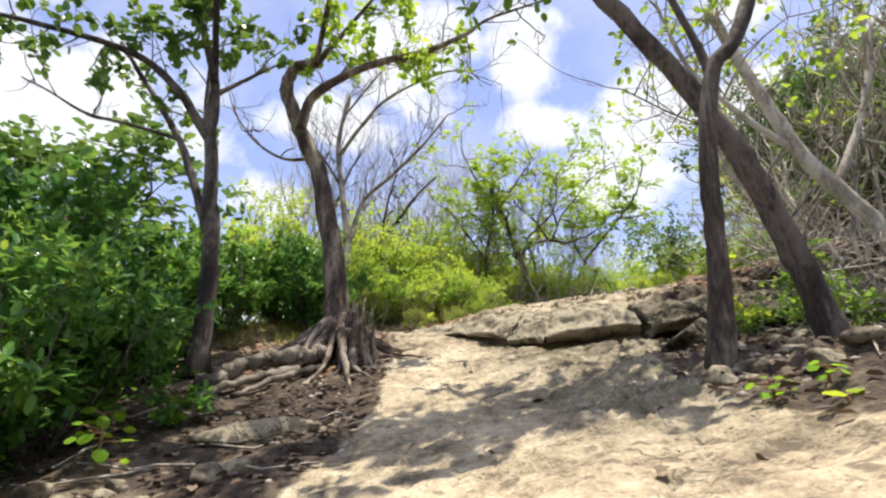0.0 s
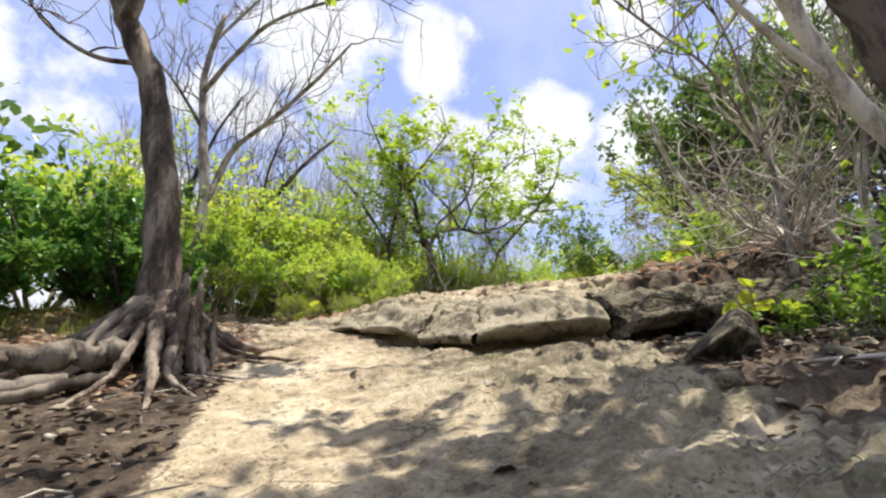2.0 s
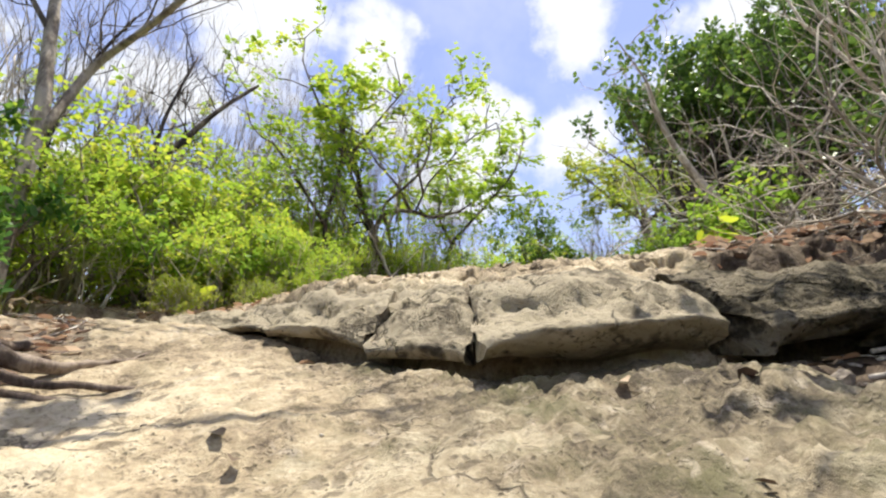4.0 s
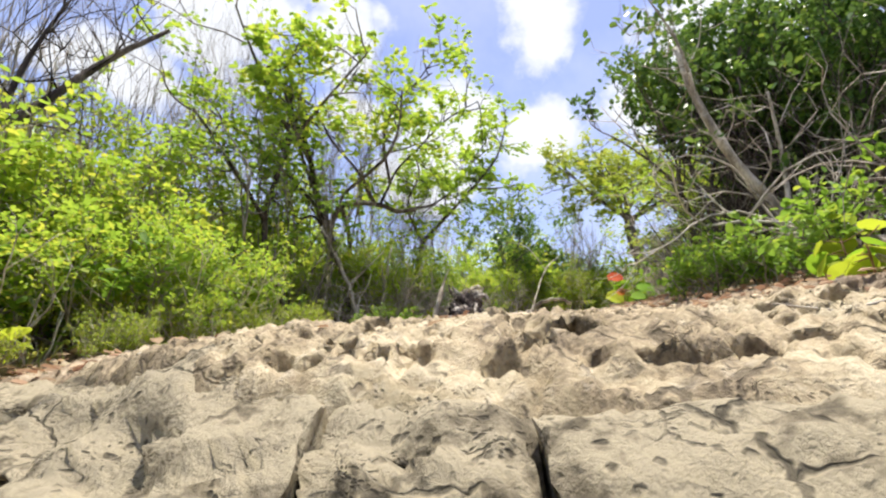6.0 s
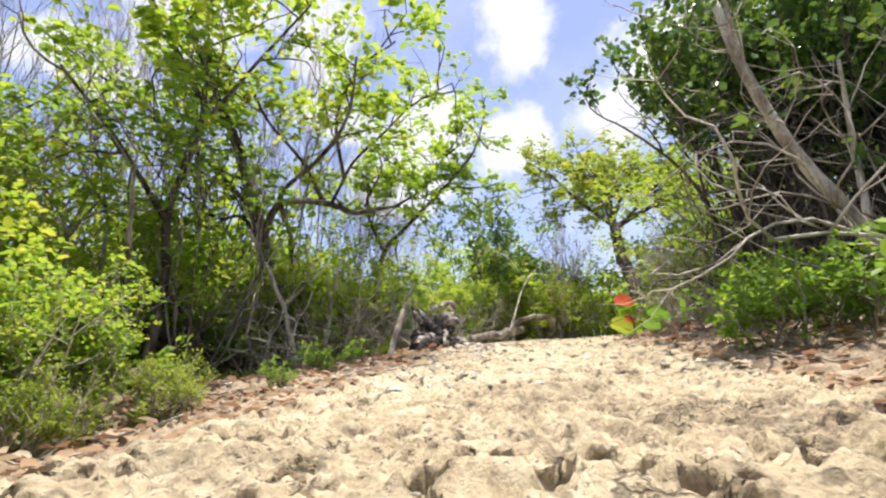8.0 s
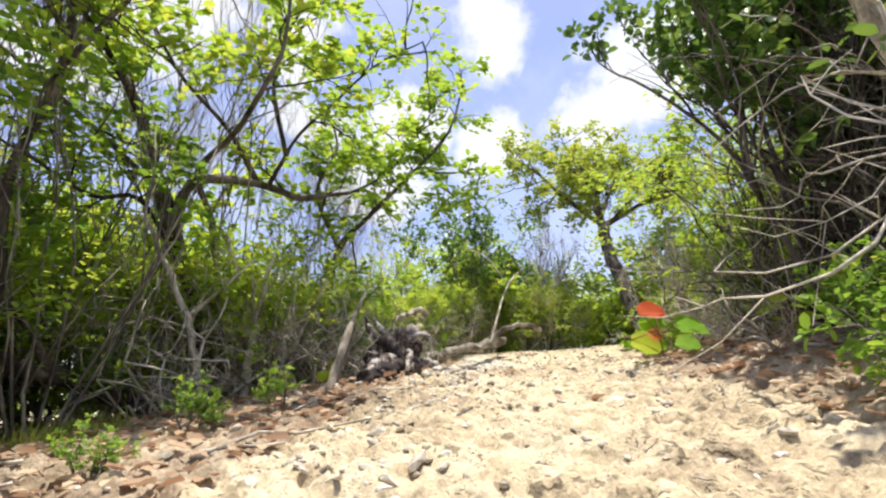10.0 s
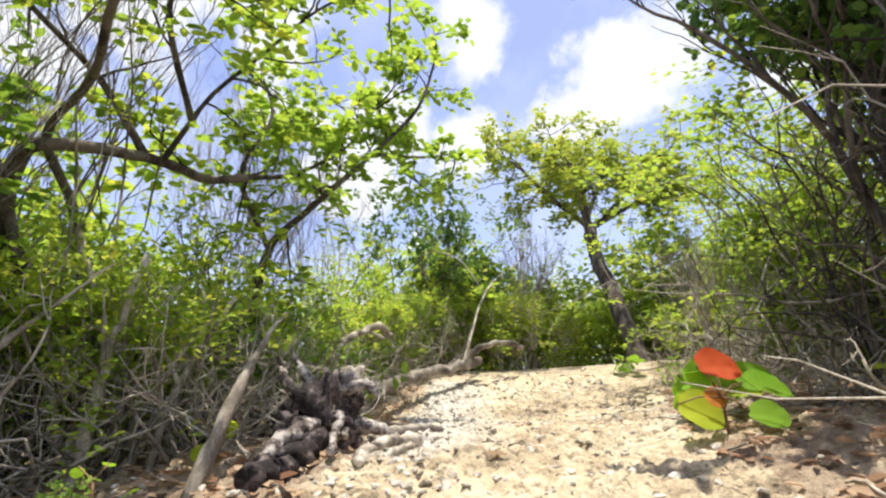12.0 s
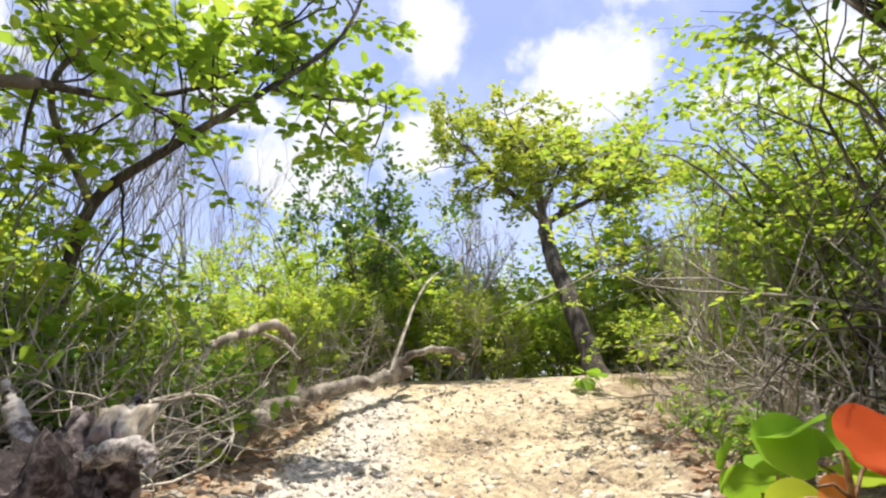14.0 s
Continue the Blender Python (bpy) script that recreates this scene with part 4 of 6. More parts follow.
tree("tree", "slim grey tree rising from rubble at the trail edge",
     ([(1.21, 2.24, 0.12), (1.27, 2.24, 0.52), (1.295, 2.24, 0.90), (1.33, 2.24, 1.32), (1.42, 2.24, 1.71), (1.58, 2.24, 1.93), (1.85, 2.35, 2.6), (1.95, 2.7, 3.4), (1.9, 3.0, 4.0)], 0.05, 0.03, 0.15),
     [([(1.40, 2.24, 1.66), (1.36, 2.3, 2.0), (1.25, 2.4, 2.6), (1.2, 2.6, 3.5), (1.1, 2.7, 4.0)], 0.026, 0.008, 0.25),
      ([(1.92, 2.6, 3.2), (1.5, 2.8, 3.7), (1.0, 2.9, 3.95), (0.45, 3.0, 4.1)], 0.025, 0.009, 0.65),
      ([(1.95, 2.75, 3.5), (1.7, 3.1, 3.9), (1.5, 3.4, 4.1), (1.3, 3.6, 4.3)], 0.025, 0.009, 0.55),
      ([(1.95, 2.7, 3.4), (2.3, 2.7, 3.8), (2.5, 2.8, 4.1)], 0.022, 0.008, 0.6),
      ([(1.5, 2.8, 3.7), (1.2, 3.2, 4.0), (0.7, 3.7, 4.3)], 0.02, 0.008, 0.7),
      ([(1.3, 2.85, 3.8), (0.9, 2.5, 4.0), (0.6, 2.3, 4.1)], 0.018, 0.008, 0.6)],
     BARK_MID, LEAF_MID, 14, per=8, size=0.12, wide=0.6, keep=0.42, every=0.26, twig=(0.36, 0.009), pad=1.0, up=0.05)
tree("tree", "dark thick tree leaning over the trail",
     ([(2.05, 2.62, 0.28), (1.92, 2.6, 0.74), (1.77, 2.6, 1.22), (1.53, 2.6, 1.76), (1.04, 2.6, 2.48), (0.6, 2.6, 3.1)], 0.075, 0.05, 0.15),
     [([(0.75, 2.6, 2.9), (0.2, 2.7, 3.5), (-0.3, 2.8, 3.8)], 0.04, 0.014, 0.8),
      ([(0.6, 2.6, 3.1), (0.35, 2.9, 3.8), (0.1, 3.2, 4.3), (-0.2, 3.4, 4.6)], 0.04, 0.014, 0.8),
      ([(0.6, 2.6, 3.1), (0.8, 2.9, 3.8), (0.9, 3.2, 4.4)], 0.04, 0.014, 0.8)],
     BARK_DARK, LEAF_MID, 21, per=5, size=0.10, keep=0.6, every=0.22, twig=(0.5, 0.012))
tree("tree", "pale lichen-spotted tree with leaning trunk and bare twigs",
     ([(3.35, 3.3, 0.62), (3.05, 3.4, 1.35), (2.75, 3.5, 1.9), (2.5, 3.5, 2.5), (2.25, 3.5, 3.2)], 0.07, 0.04, 0.3),
     [([(2.75, 3.5, 1.9), (2.4, 3.55, 2.25), (2.05, 3.6, 2.75), (1.85, 3.6, 3.4)], 0.03, 0.014, 0.6),
      ([(2.9, 3.45, 1.6), (3.3, 3.5, 2.3), (3.6, 3.5, 3.2)], 0.035, 0.015, 0.7)],
     BARK_PALE, LEAF_LIME, 27, per=4, size=0.08, keep=0.3, every=0.14, twig=(0.6, 0.010), kids=(2, 4))
tree("tree", "pale leaning bare trunk in front of the dark thicket",
     ([(5.65, 7.2, 1.95), (5.22, 7.36, 2.72), (4.85, 7.47, 3.3), (4.58, 7.5, 3.85), (4.5, 7.55, 4.4)], 0.055, 0.03, 0.3),
     [([(4.62, 7.5, 3.75), (4.35, 7.4, 4.3), (4.0, 7.4, 4.8)], 0.02, 0.008, 0.8), ([(5.3, 7.32, 2.55), (5.35, 7.3, 3.3), (5.1, 7.15, 3.8)], 0.028, 0.012, 0.6)],
     BARK_PALE, LEAF_DARK, 33, per=4, size=0.09, keep=0.35, every=0.16, twig=(0.5, 0.008))
tree("tree", "leaning grey tree with a flat yellow-green crown at the bend",
     ([(9.75, 13.35, 2.75), (10.0, 13.9, 3.9), (10.35, 14.6, 5.1), (10.75, 15.1, 6.05)], 0.16, 0.13, 0.0),
     [([(10.75, 15.1, 6.0), (10.6, 15.1, 6.9), (10.3, 15.2, 7.7)], 0.08, 0.03, 0.55),
      ([(10.75, 15.1, 6.0), (11.5, 14.9, 6.45), (12.3, 14.6, 6.9), (13.2, 14.2, 7.2)], 0.08, 0.02, 0.6),
      ([(10.7, 15.0, 5.95), (9.9, 15.3, 6.6), (9.2, 15.6, 7.4)], 0.07, 0.02, 0.6),
      ([(10.7, 15.1, 6.2), (11.3, 15.3, 7.0), (11.8, 15.4, 7.7)], 0.06, 0.02, 0.6),
      ([(10.5, 14.9, 5.6), (10.0, 14.6, 6.3), (9.5, 14.3, 6.9)], 0.05, 0.02, 0.6),
      ([(11.1, 15.0, 6.25), (11.6, 14.4, 7.0), (12.0, 14.0, 7.6)], 0.05, 0.02, 0.7)],
     BARK_MID, LEAF_OLIVE, 39, per=10, size=0.10, wide=0.6, keep=1.0, every=0.11, twig=(0.75, 0.016), pad=1.0, up=0.05, kids=(2, 4))
LEFT_BASE = (2.42, 11.9, gz(2.42, 11.9))
tree("tree", "dark-limbed spreading tree with bright lime leaf sprays beside the trail",
     ([LEFT_BASE, (2.40, 11.9, 2.3), (2.33, 11.88, 2.69), (2.07, 11.7, 2.98), (1.80, 11.4, 3.40), (1.57, 11.2, 4.03), (1.45, 11.0, 4.30), (1.2, 10.8, 4.6)], 0.075, 0.035, 0.3),
     [([(1.85, 11.45, 3.32), (1.90, 11.2, 3.62), (2.05, 11.05, 3.72), (2.57, 11.5, 3.95), (2.9, 11.55, 3.90), (3.18, 11.55, 3.98)], 0.045, 0.03, 0.35),
      ([(2.50, 11.45, 3.94), (2.3, 11.3, 4.18), (2.13, 11.2, 4.35), (1.75, 11.0, 4.6), (1.5, 10.8, 4.9)], 0.03, 0.012, 0.65),
      ([(2.6, 11.5, 3.94), (2.71, 11.5, 4.22), (2.87, 11.5, 4.59), (3.19, 11.3, 4.97), (3.53, 11.1, 5.37), (4.0, 10.9, 5.7)], 0.024, 0.008, 0.75),
      ([(2.33, 11.85, 2.72), (2.16, 11.6, 3.51), (1.98, 11.3, 3.87), (2.2, 10.8, 4.05), (2.3, 10.1, 4.05), (2.41, 10.0, 4.4), (2.42, 9.9, 4.9)], 0.035, 0.012, 0.25),
      ([(1.57, 11.2, 4.0), (1.4, 10.6, 4.2), (1.1, 10.2, 4.5), (0.9, 9.9, 4.9)], 0.03, 0.012, 0.75),
      ([(2.75, 11.5, 4.3), (2.5, 11.0, 4.8), (2.6, 10.5, 5.2), (2.9, 10.1, 5.4)], 0.025, 0.01, 0.75),
      ([(3.1, 11.55, 3.97), (3.6, 11.9, 4.25), (4.15, 12.05, 4.75), (4.47, 12.06, 5.4)], 0.025, 0.01, 0.7)],
     BARK_DARK, LEAF_LIME, 44, per=10, size=0.088, wide=0.6, keep=0.6, every=0.2, twig=(0.5, 0.011), pad=1.0, up=0.05)
tree("tree", "slim dark double-stemmed tree behind dry brushwood",
     ([(2.3, 11.4, gz(2.3, 11.4)), (2.2, 11.4, 2.3), (2.02, 11.4, 2.91), (1.82, 11.4, 3.56), (1.55, 11.35, 4.1), (1.3, 11.3, 4.7)], 0.04, 0.02, 0.3),
     [([(2.1, 11.4, 2.7), (1.64, 11.0, 3.4), (1.33, 10.7, 3.3), (0.9, 10.5, 3.5)], 0.022, 0.01, 0.6),
      ([(1.8, 11.4, 3.6), (1.3, 11.0, 3.9), (0.7, 10.8, 4.3), (0.2, 10.6, 4.5)], 0.025, 0.01, 0.6)],
     BARK_DARK, LEAF_MID, 45, per=7, size=0.095, wide=0.6, keep=0.7, every=0.24, twig=(0.5, 0.010), pad=1.0, up=0.05)
tree("tree", "young tree with layered lime sprays over the brush",
     ([(3.4, 12.5, gz(3.4, 12.5)), (3.45, 12.3, 3.0), (3.5, 12.1, 3.6), (3.8, 12.0, 4.0), (4.4, 12.0, 4.72), (4.9, 12.0, 5.4), (5.15, 12.0, 6.2)], 0.045, 0.012, 0.6),
     [([(3.5, 12.1, 3.6), (3.2, 12.0, 4.2), (3.4, 12.0, 4.8), (3.3, 12.1, 5.3)], 0.025, 0.01, 0.5),
      ([(4.4, 12.0, 4.7), (4.9, 11.9, 4.75), (5.3, 11.9, 4.9)], 0.018, 0.008, 0.7)],
     BARK_MID, LEAF_LIME, 46, per=8, size=0.10, wide=0.6, keep=0.8, every=0.2, twig=(0.45, 0.010), pad=1.0, up=0.05)
tree("tree", "grey branching tree with a spreading leafy crown",
     ([(0.9, 10.7, gz(0.9, 10.7)), (1.0, 10.5, 2.5), (0.95, 10.4, 3.2), (1.1, 10.3, 4.0), (1.1, 10.1, 4.8)], 0.045, 0.022, 0.4),
     [([(0.95, 10.4, 3.1), (0.5, 10.2, 3.7), (0.1, 9.9, 4.1)], 0.028, 0.012, 0.65),
      ([(1.1, 10.3, 4.0), (1.5, 10.0, 4.6), (1.9, 9.6, 5.1)], 0.024, 0.01, 0.7),
      ([(1.1, 10.2, 4.2), (0.7, 9.8, 4.7), (0.4, 9.5, 5.2)], 0.024, 0.01, 0.7)],
     BARK_MID, LEAF_LIME, 52, per=10, size=0.082, wide=0.6, keep=0.65, every=0.2, twig=(0.55, 0.012), pad=1.0, up=0.05)


# ---- shrubs: a few kinds, then copies ----
def shrub_kind(name, label, seed, stems, height, lean, bark, leaf, per, size, wide, keep, levels=3, radius=0.028, up=0.35, spread=0.85, kids=(2, 4), kink=0.16, shrink=0.66, pad=0.0, scatter=0.13):
    rng = random.Random(seed)
    ob = thing(name, label, "shrub", (0, 0, -200), "shrubs along the trail")
    tips = []
    for i in range(stems):
        a = 2 * math.pi * (i + rng.uniform(-0.3, 0.3)) / stems
        b = Buf()
        w = unit((math.cos(a) * lean, math.sin(a) * lean, 1))
        sprout(b, rng, (0.08 * math.cos(a), 0.08 * math.sin(a), -0.08), w, height * rng.uniform(0.34, 0.5), radius, levels, tips, up, spread, kids, shrink, 5, kink)
        part("stem", b, bark, ob)
    if leaf:
        c = Buf()
        rosettes(c, tips, rng, per, size, wide, keep=keep, scatter=scatter, pad=pad)
        part("crown", c, leaf, ob)
    return ob


LIME_A = shrub_kind("shrub", "open bright lime-leaved shrub with thin brown stems", 101, 4, 3.0, 0.4, BARK_GREY, LEAF_LIME, 11, 0.068, 0.62, 0.7, levels=4, kids=(2, 3), pad=1.0, up=0.2)
LIME_B = shrub_kind("shrub", "tall lime-green sapling with loose leafy branches", 102, 3, 3.4, 0.35, BARK_GREY, LEAF_LIME, 11, 0.07, 0.62, 0.8, levels=4, kids=(2, 3), pad=1.0, up=0.2)
LIME_C = shrub_kind("shrub", "low bushy shrub with fresh green leaves", 103, 5, 2.0, 0.6, BARK_GREY, LEAF_LIME, 10, 0.072, 0.6, 0.85, levels=3, kids=(2, 4), pad=0.7)
LIME_S = shrub_kind("shrub", "small leafy bush with fresh green leaves", 113, 4, 2.0, 0.7, BARK_GREY, LEAF_MID, 7, 0.16, 0.55, 0.9, levels=2, kids=(3, 4), pad=0.5)
FAR_A = shrub_kind("shrub", "distant rounded green scrub", 111, 4, 2.8, 0.5, BARK_GREY, LEAF_LIME, 9, 0.15, 0.62, 1.0, levels=3, kids=(2, 4), pad=0.8, scatter=0.25)
FAR_D = shrub_kind("shrub", "distant dark green scrub", 112, 4, 2.8, 0.5, BARK_DARK, LEAF_DARK, 9, 0.15, 0.62, 1.0, levels=3, kids=(2, 4), pad=0.5, scatter=0.25)
DARK_A = shrub_kind("shrub", "dense dark green shrub full of shade", 104, 5, 3.0, 0.5, BARK_DARK, LEAF_DARK, 8, 0.09, 0.62, 0.7, levels=4, kids=(2, 4))
ROSE_A = shrub_kind("shrub", "leafy evergreen shrub with glossy leaf rosettes", 105, 7, 1.9, 0.7, BARK_DARK, LEAF_ROSE, 10, 0.15, 0.42, 1.0, levels=3, kids=(3, 4))
OLIVE_A = shrub_kind("shrub", "fine-leaved yellowish scrub bush", 106, 6, 1.7, 0.55, BARK_PALE, LEAF_OLIVE, 6, 0.07, 0.5, 0.9, levels=3, kids=(3, 5))
DARK_T = shrub_kind("shrub", "tall dark shrub with shaded twigs and leafy top", 116, 6, 4.0, 0.16, BARK_DARK, LEAF_DARK, 8, 0.085, 0.62, 0.8, levels=4, radius=0.03, kids=(2, 4), up=0.5, spread=0.55, shrink=0.6)
BARE_D = shrub_kind("dead_shrub", "dark tangle of dry brown twigs", 117, 8, 1.9, 0.45, BARK_DARK, None, 0, 0, 0, 0, levels=4, radius=0.014, kids=(2, 3), up=0.15, spread=0.9)
SPRAY = shrub_kind("shrub", "twiggy understory shrub with small bright leaves", 114, 6, 1.6, 0.55, BARK_PALE, LEAF_LIME, 6, 0.062, 0.6, 0.75, levels=4, radius=0.016, kids=(2, 3), up=0.3, pad=0.6, scatter=0.08)
LIME_D = shrub_kind("shrub", "dense lime-green shrub leafy down to the ground", 115, 6, 2.4, 0.75, BARK_GREY, LEAF_LIME, 10, 0.066, 0.62, 0.9, levels=4, radius=0.02, kids=(2, 4), up=0.15, pad=0.9, scatter=0.12)
BARE_A = shrub_kind("dead_shrub", "leafless grey shrub with a haze of fine twigs", 107, 4, 3.2, 0.35, BARK_PALE, None, 0, 0, 0, 0, levels=4, kids=(2, 4), up=0.45, spread=0.6)
BARE_F = shrub_kind("dead_shrub", "tall bare shrub of fine grey twigs", 118, 6, 4.0, 0.22, BARK_GREY, None, 0, 0, 0, 0, levels=4, radius=0.013, kids=(2, 4), up=0.5, spread=0.5)
BARE_B = shrub_kind("dead_shrub", "tangle of dry pale twigs", 108, 7, 1.3, 0.8, BARK_PALE, None, 0, 0, 0, 0, levels=3, radius=0.014, kids=(3, 4), up=0.1, spread=1.0)


def plant(kind, x, y, scale=1.0, turn=None, tall=1.0, sink=0.0):
    rng = random.Random(int(x * 131 + y * 977))
    turn = rng.uniform(0, 360) if turn is None else turn
    c = copy_thing(kind, pose(x, y, gz(x, y) - sink, 0, 0, turn))
    c.scale = (scale, scale, scale * tall)
    return c


PLANTS = [
    (LIME_A, 0.25, 10.0, 0.85), (LIME_B, 0.2, 10.5, 0.9), (LIME_A, -0.6, 11.4, 0.9), (FAR_A, 0.3, 13.4, 0.95), (FAR_A, 1.6, 14.0, 0.85), (FAR_A, -1.0, 12.6, 1.0), (FAR_A, 2.7, 14.6, 0.75), (LIME_A, 1.0, 12.4, 0.8), (FAR_A, 0.9, 13.0, 0.9), (FAR_A, 1.6, 12.9, 1.1), (FAR_A, 2.3, 13.8, 0.9), (FAR_A, 3.2, 14.8, 0.65), (LIME_C, 4.6, 14.0, 0.8),
    (LIME_C, 3.4, 13.6, 0.7), (FAR_A, 1.2, 14.6, 0.8), (LIME_A, -1.8, 11.4, 0.9), (FAR_A, -0.8, 13.8, 0.8), (LIME_C, -0.5, 9.6, 0.8), 
    (LIME_C, -0.6, 8.3, 0.8), (LIME_C, 3.0, 12.4, 0.9), (LIME_C, -1.4, 8.0, 0.9), (LIME_C, 0.2, 8.2, 0.45), (SPRAY, -0.3, 8.8, 0.9),
     (LIME_C, 5.2, 14.4, 0.8), (DARK_A, 7.4, 15.8, 1.0), 
    (LIME_C, 7.2, 14.9, 0.7), (OLIVE_A, 8.3, 14.6, 0.9), (FAR_D, 8.2, 16.6, 0.9), (FAR_A, 7.4, 17.4, 1.0), (FAR_A, 7.5, 15.6, 0.8), (LIME_A, 8.8, 15.9, 0.75), (FAR_A, 9.9, 16.6, 0.9), (LIME_A, 11.4, 16.6, 0.8), (LIME_C, 12.9, 16.4, 1.3), (LIME_C, 12.6, 15.0, 1.2), (LIME_C, 14.0, 14.6, 1.3), (LIME_C, 13.4, 13.4, 1.2), (LIME_B, 15.0, 13.6, 0.8), (LIME_A, 9.8, 18.0, 0.9), (LIME_A, 6.0, 16.8, 1.0), (LIME_A, 13.0, 17.6, 0.9), 
    (DARK_A, 6.6, 6.1, 0.9), (LIME_B, 7.5, 9.3, 0.85), (LIME_B, 8.8, 9.4, 0.9), (LIME_A, 7.2, 9.3, 0.8), (LIME_B, 10.1, 10.5, 0.95),
    (LIME_C, 8.3, 9.8, 0.6), (LIME_S, 4.4, 7.0, 0.3), (LIME_S, 4.75, 7.6, 0.3), (LIME_S, 4.6, 7.3, 0.26), (LIME_S, 5.0, 7.9, 0.3), (BARE_B, 5.9, 9.2, 0.4), (BARE_B, 6.6, 10.0, 0.5), (BARE_B, 4.9, 6.2, 1.0),
    (DARK_A, 4.6, 4.4, 0.7), (BARE_B, 3.6, 4.7, 0.9), (BARE_A, 3.6, 4.2, 0.8), (BARE_A, 4.4, 3.6, 0.8), (DARK_A, 5.8, 3.4, 0.75), (BARE_B, 3.0, 3.2, 0.8), (LIME_S, 2.6, 3.4, 0.35), (LIME_S, 2.35, 3.0, 0.22), (LIME_S, 2.15, 3.35, 0.18), (LIME_S, 2.9, 2.6, 0.35), (LIME_C, -0.9, 8.7, 0.7), (LIME_C, -0.1, 8.7, 0.6), (LIME_C, 2.5, 11.2, 0.6), (LIME_S, 3.3, 12.0, 0.5), (LIME_C, -1.7, 9.4, 0.9), (LIME_S, 4.9, 6.9, 0.3), (LIME_S, 4.2, 6.4, 0.35), (LIME_S, 3.8, 5.9, 0.4), (LIME_S, 5.1, 8.0, 0.3),
    (ROSE_A, -2.75, 3.7, 0.55), (ROSE_A, -3.5, 4.5, 0.85), (ROSE_A, -2.5, 4.4, 0.45), (ROSE_A, -2.1, 3.0, 0.5), (ROSE_A, -3.3, 3.2, 0.75), (ROSE_A, -4.6, 5.2, 1.0), (ROSE_A, -2.5, 5.7, 0.55), (ROSE_A, -1.6, 6.3, 0.5), (ROSE_A, -3.4, 6.6, 0.7), (ROSE_A, -2.15, 2.3, 0.5), (ROSE_A, -2.1, 6.9, 0.6),
    (LIME_S, 0.0, 7.9, 0.45), (LIME_S, 0.7, 8.4, 0.4), (LIME_S, 1.6, 10.9, 0.3), (LIME_S, -0.5, 7.5, 0.5), (BARE_A, -0.2, 12.4, 1.2), 
    (LIME_C, -2.3, 7.4, 0.9), (LIME_C, -1.4, 7.0, 0.6), (LIME_C, -3.3, 8.4, 1.1), (BARE_A, -0.9, 10.0, 1.0),  (BARE_A, -2.4, 9.2, 1.0),
    (LIME_B, 7.3, 8.9, 0.8), (FAR_D, 7.8, 6.4, 1.1), (LIME_C, 8.6, 9.9, 1.0), (LIME_C, 10.4, 11.2, 1.2), (LIME_S, 1.75, 8.75, 0.12), (LIME_S, 2.05, 9.35, 0.16), (LIME_S, 2.5, 9.75, 0.13), (LIME_S, 5.5, 9.6, 0.16), (LIME_S, 5.9, 9.9, 0.2), (LIME_S, 3.3, 11.8, 0.5), (LIME_S, 4.1, 12.7, 0.6), (LIME_C, 5.4, 13.9, 0.6), (LIME_S, 3.6, 12.2, 0.6), (LIME_C, 2.6, 12.6, 0.8), (BARE_B, 3.0, 11.0, 0.9), (BARE_B, 2.4, 11.4, 0.9), (BARE_B, 3.9, 12.0, 0.9), (BARE_B, 6.4, 14.4, 0.9), (BARE_B, 1.9, 10.9, 0.8), (BARE_A, 9.2, 15.6, 1.0), (BARE_A, 12.0, 18.0, 1.0),
]
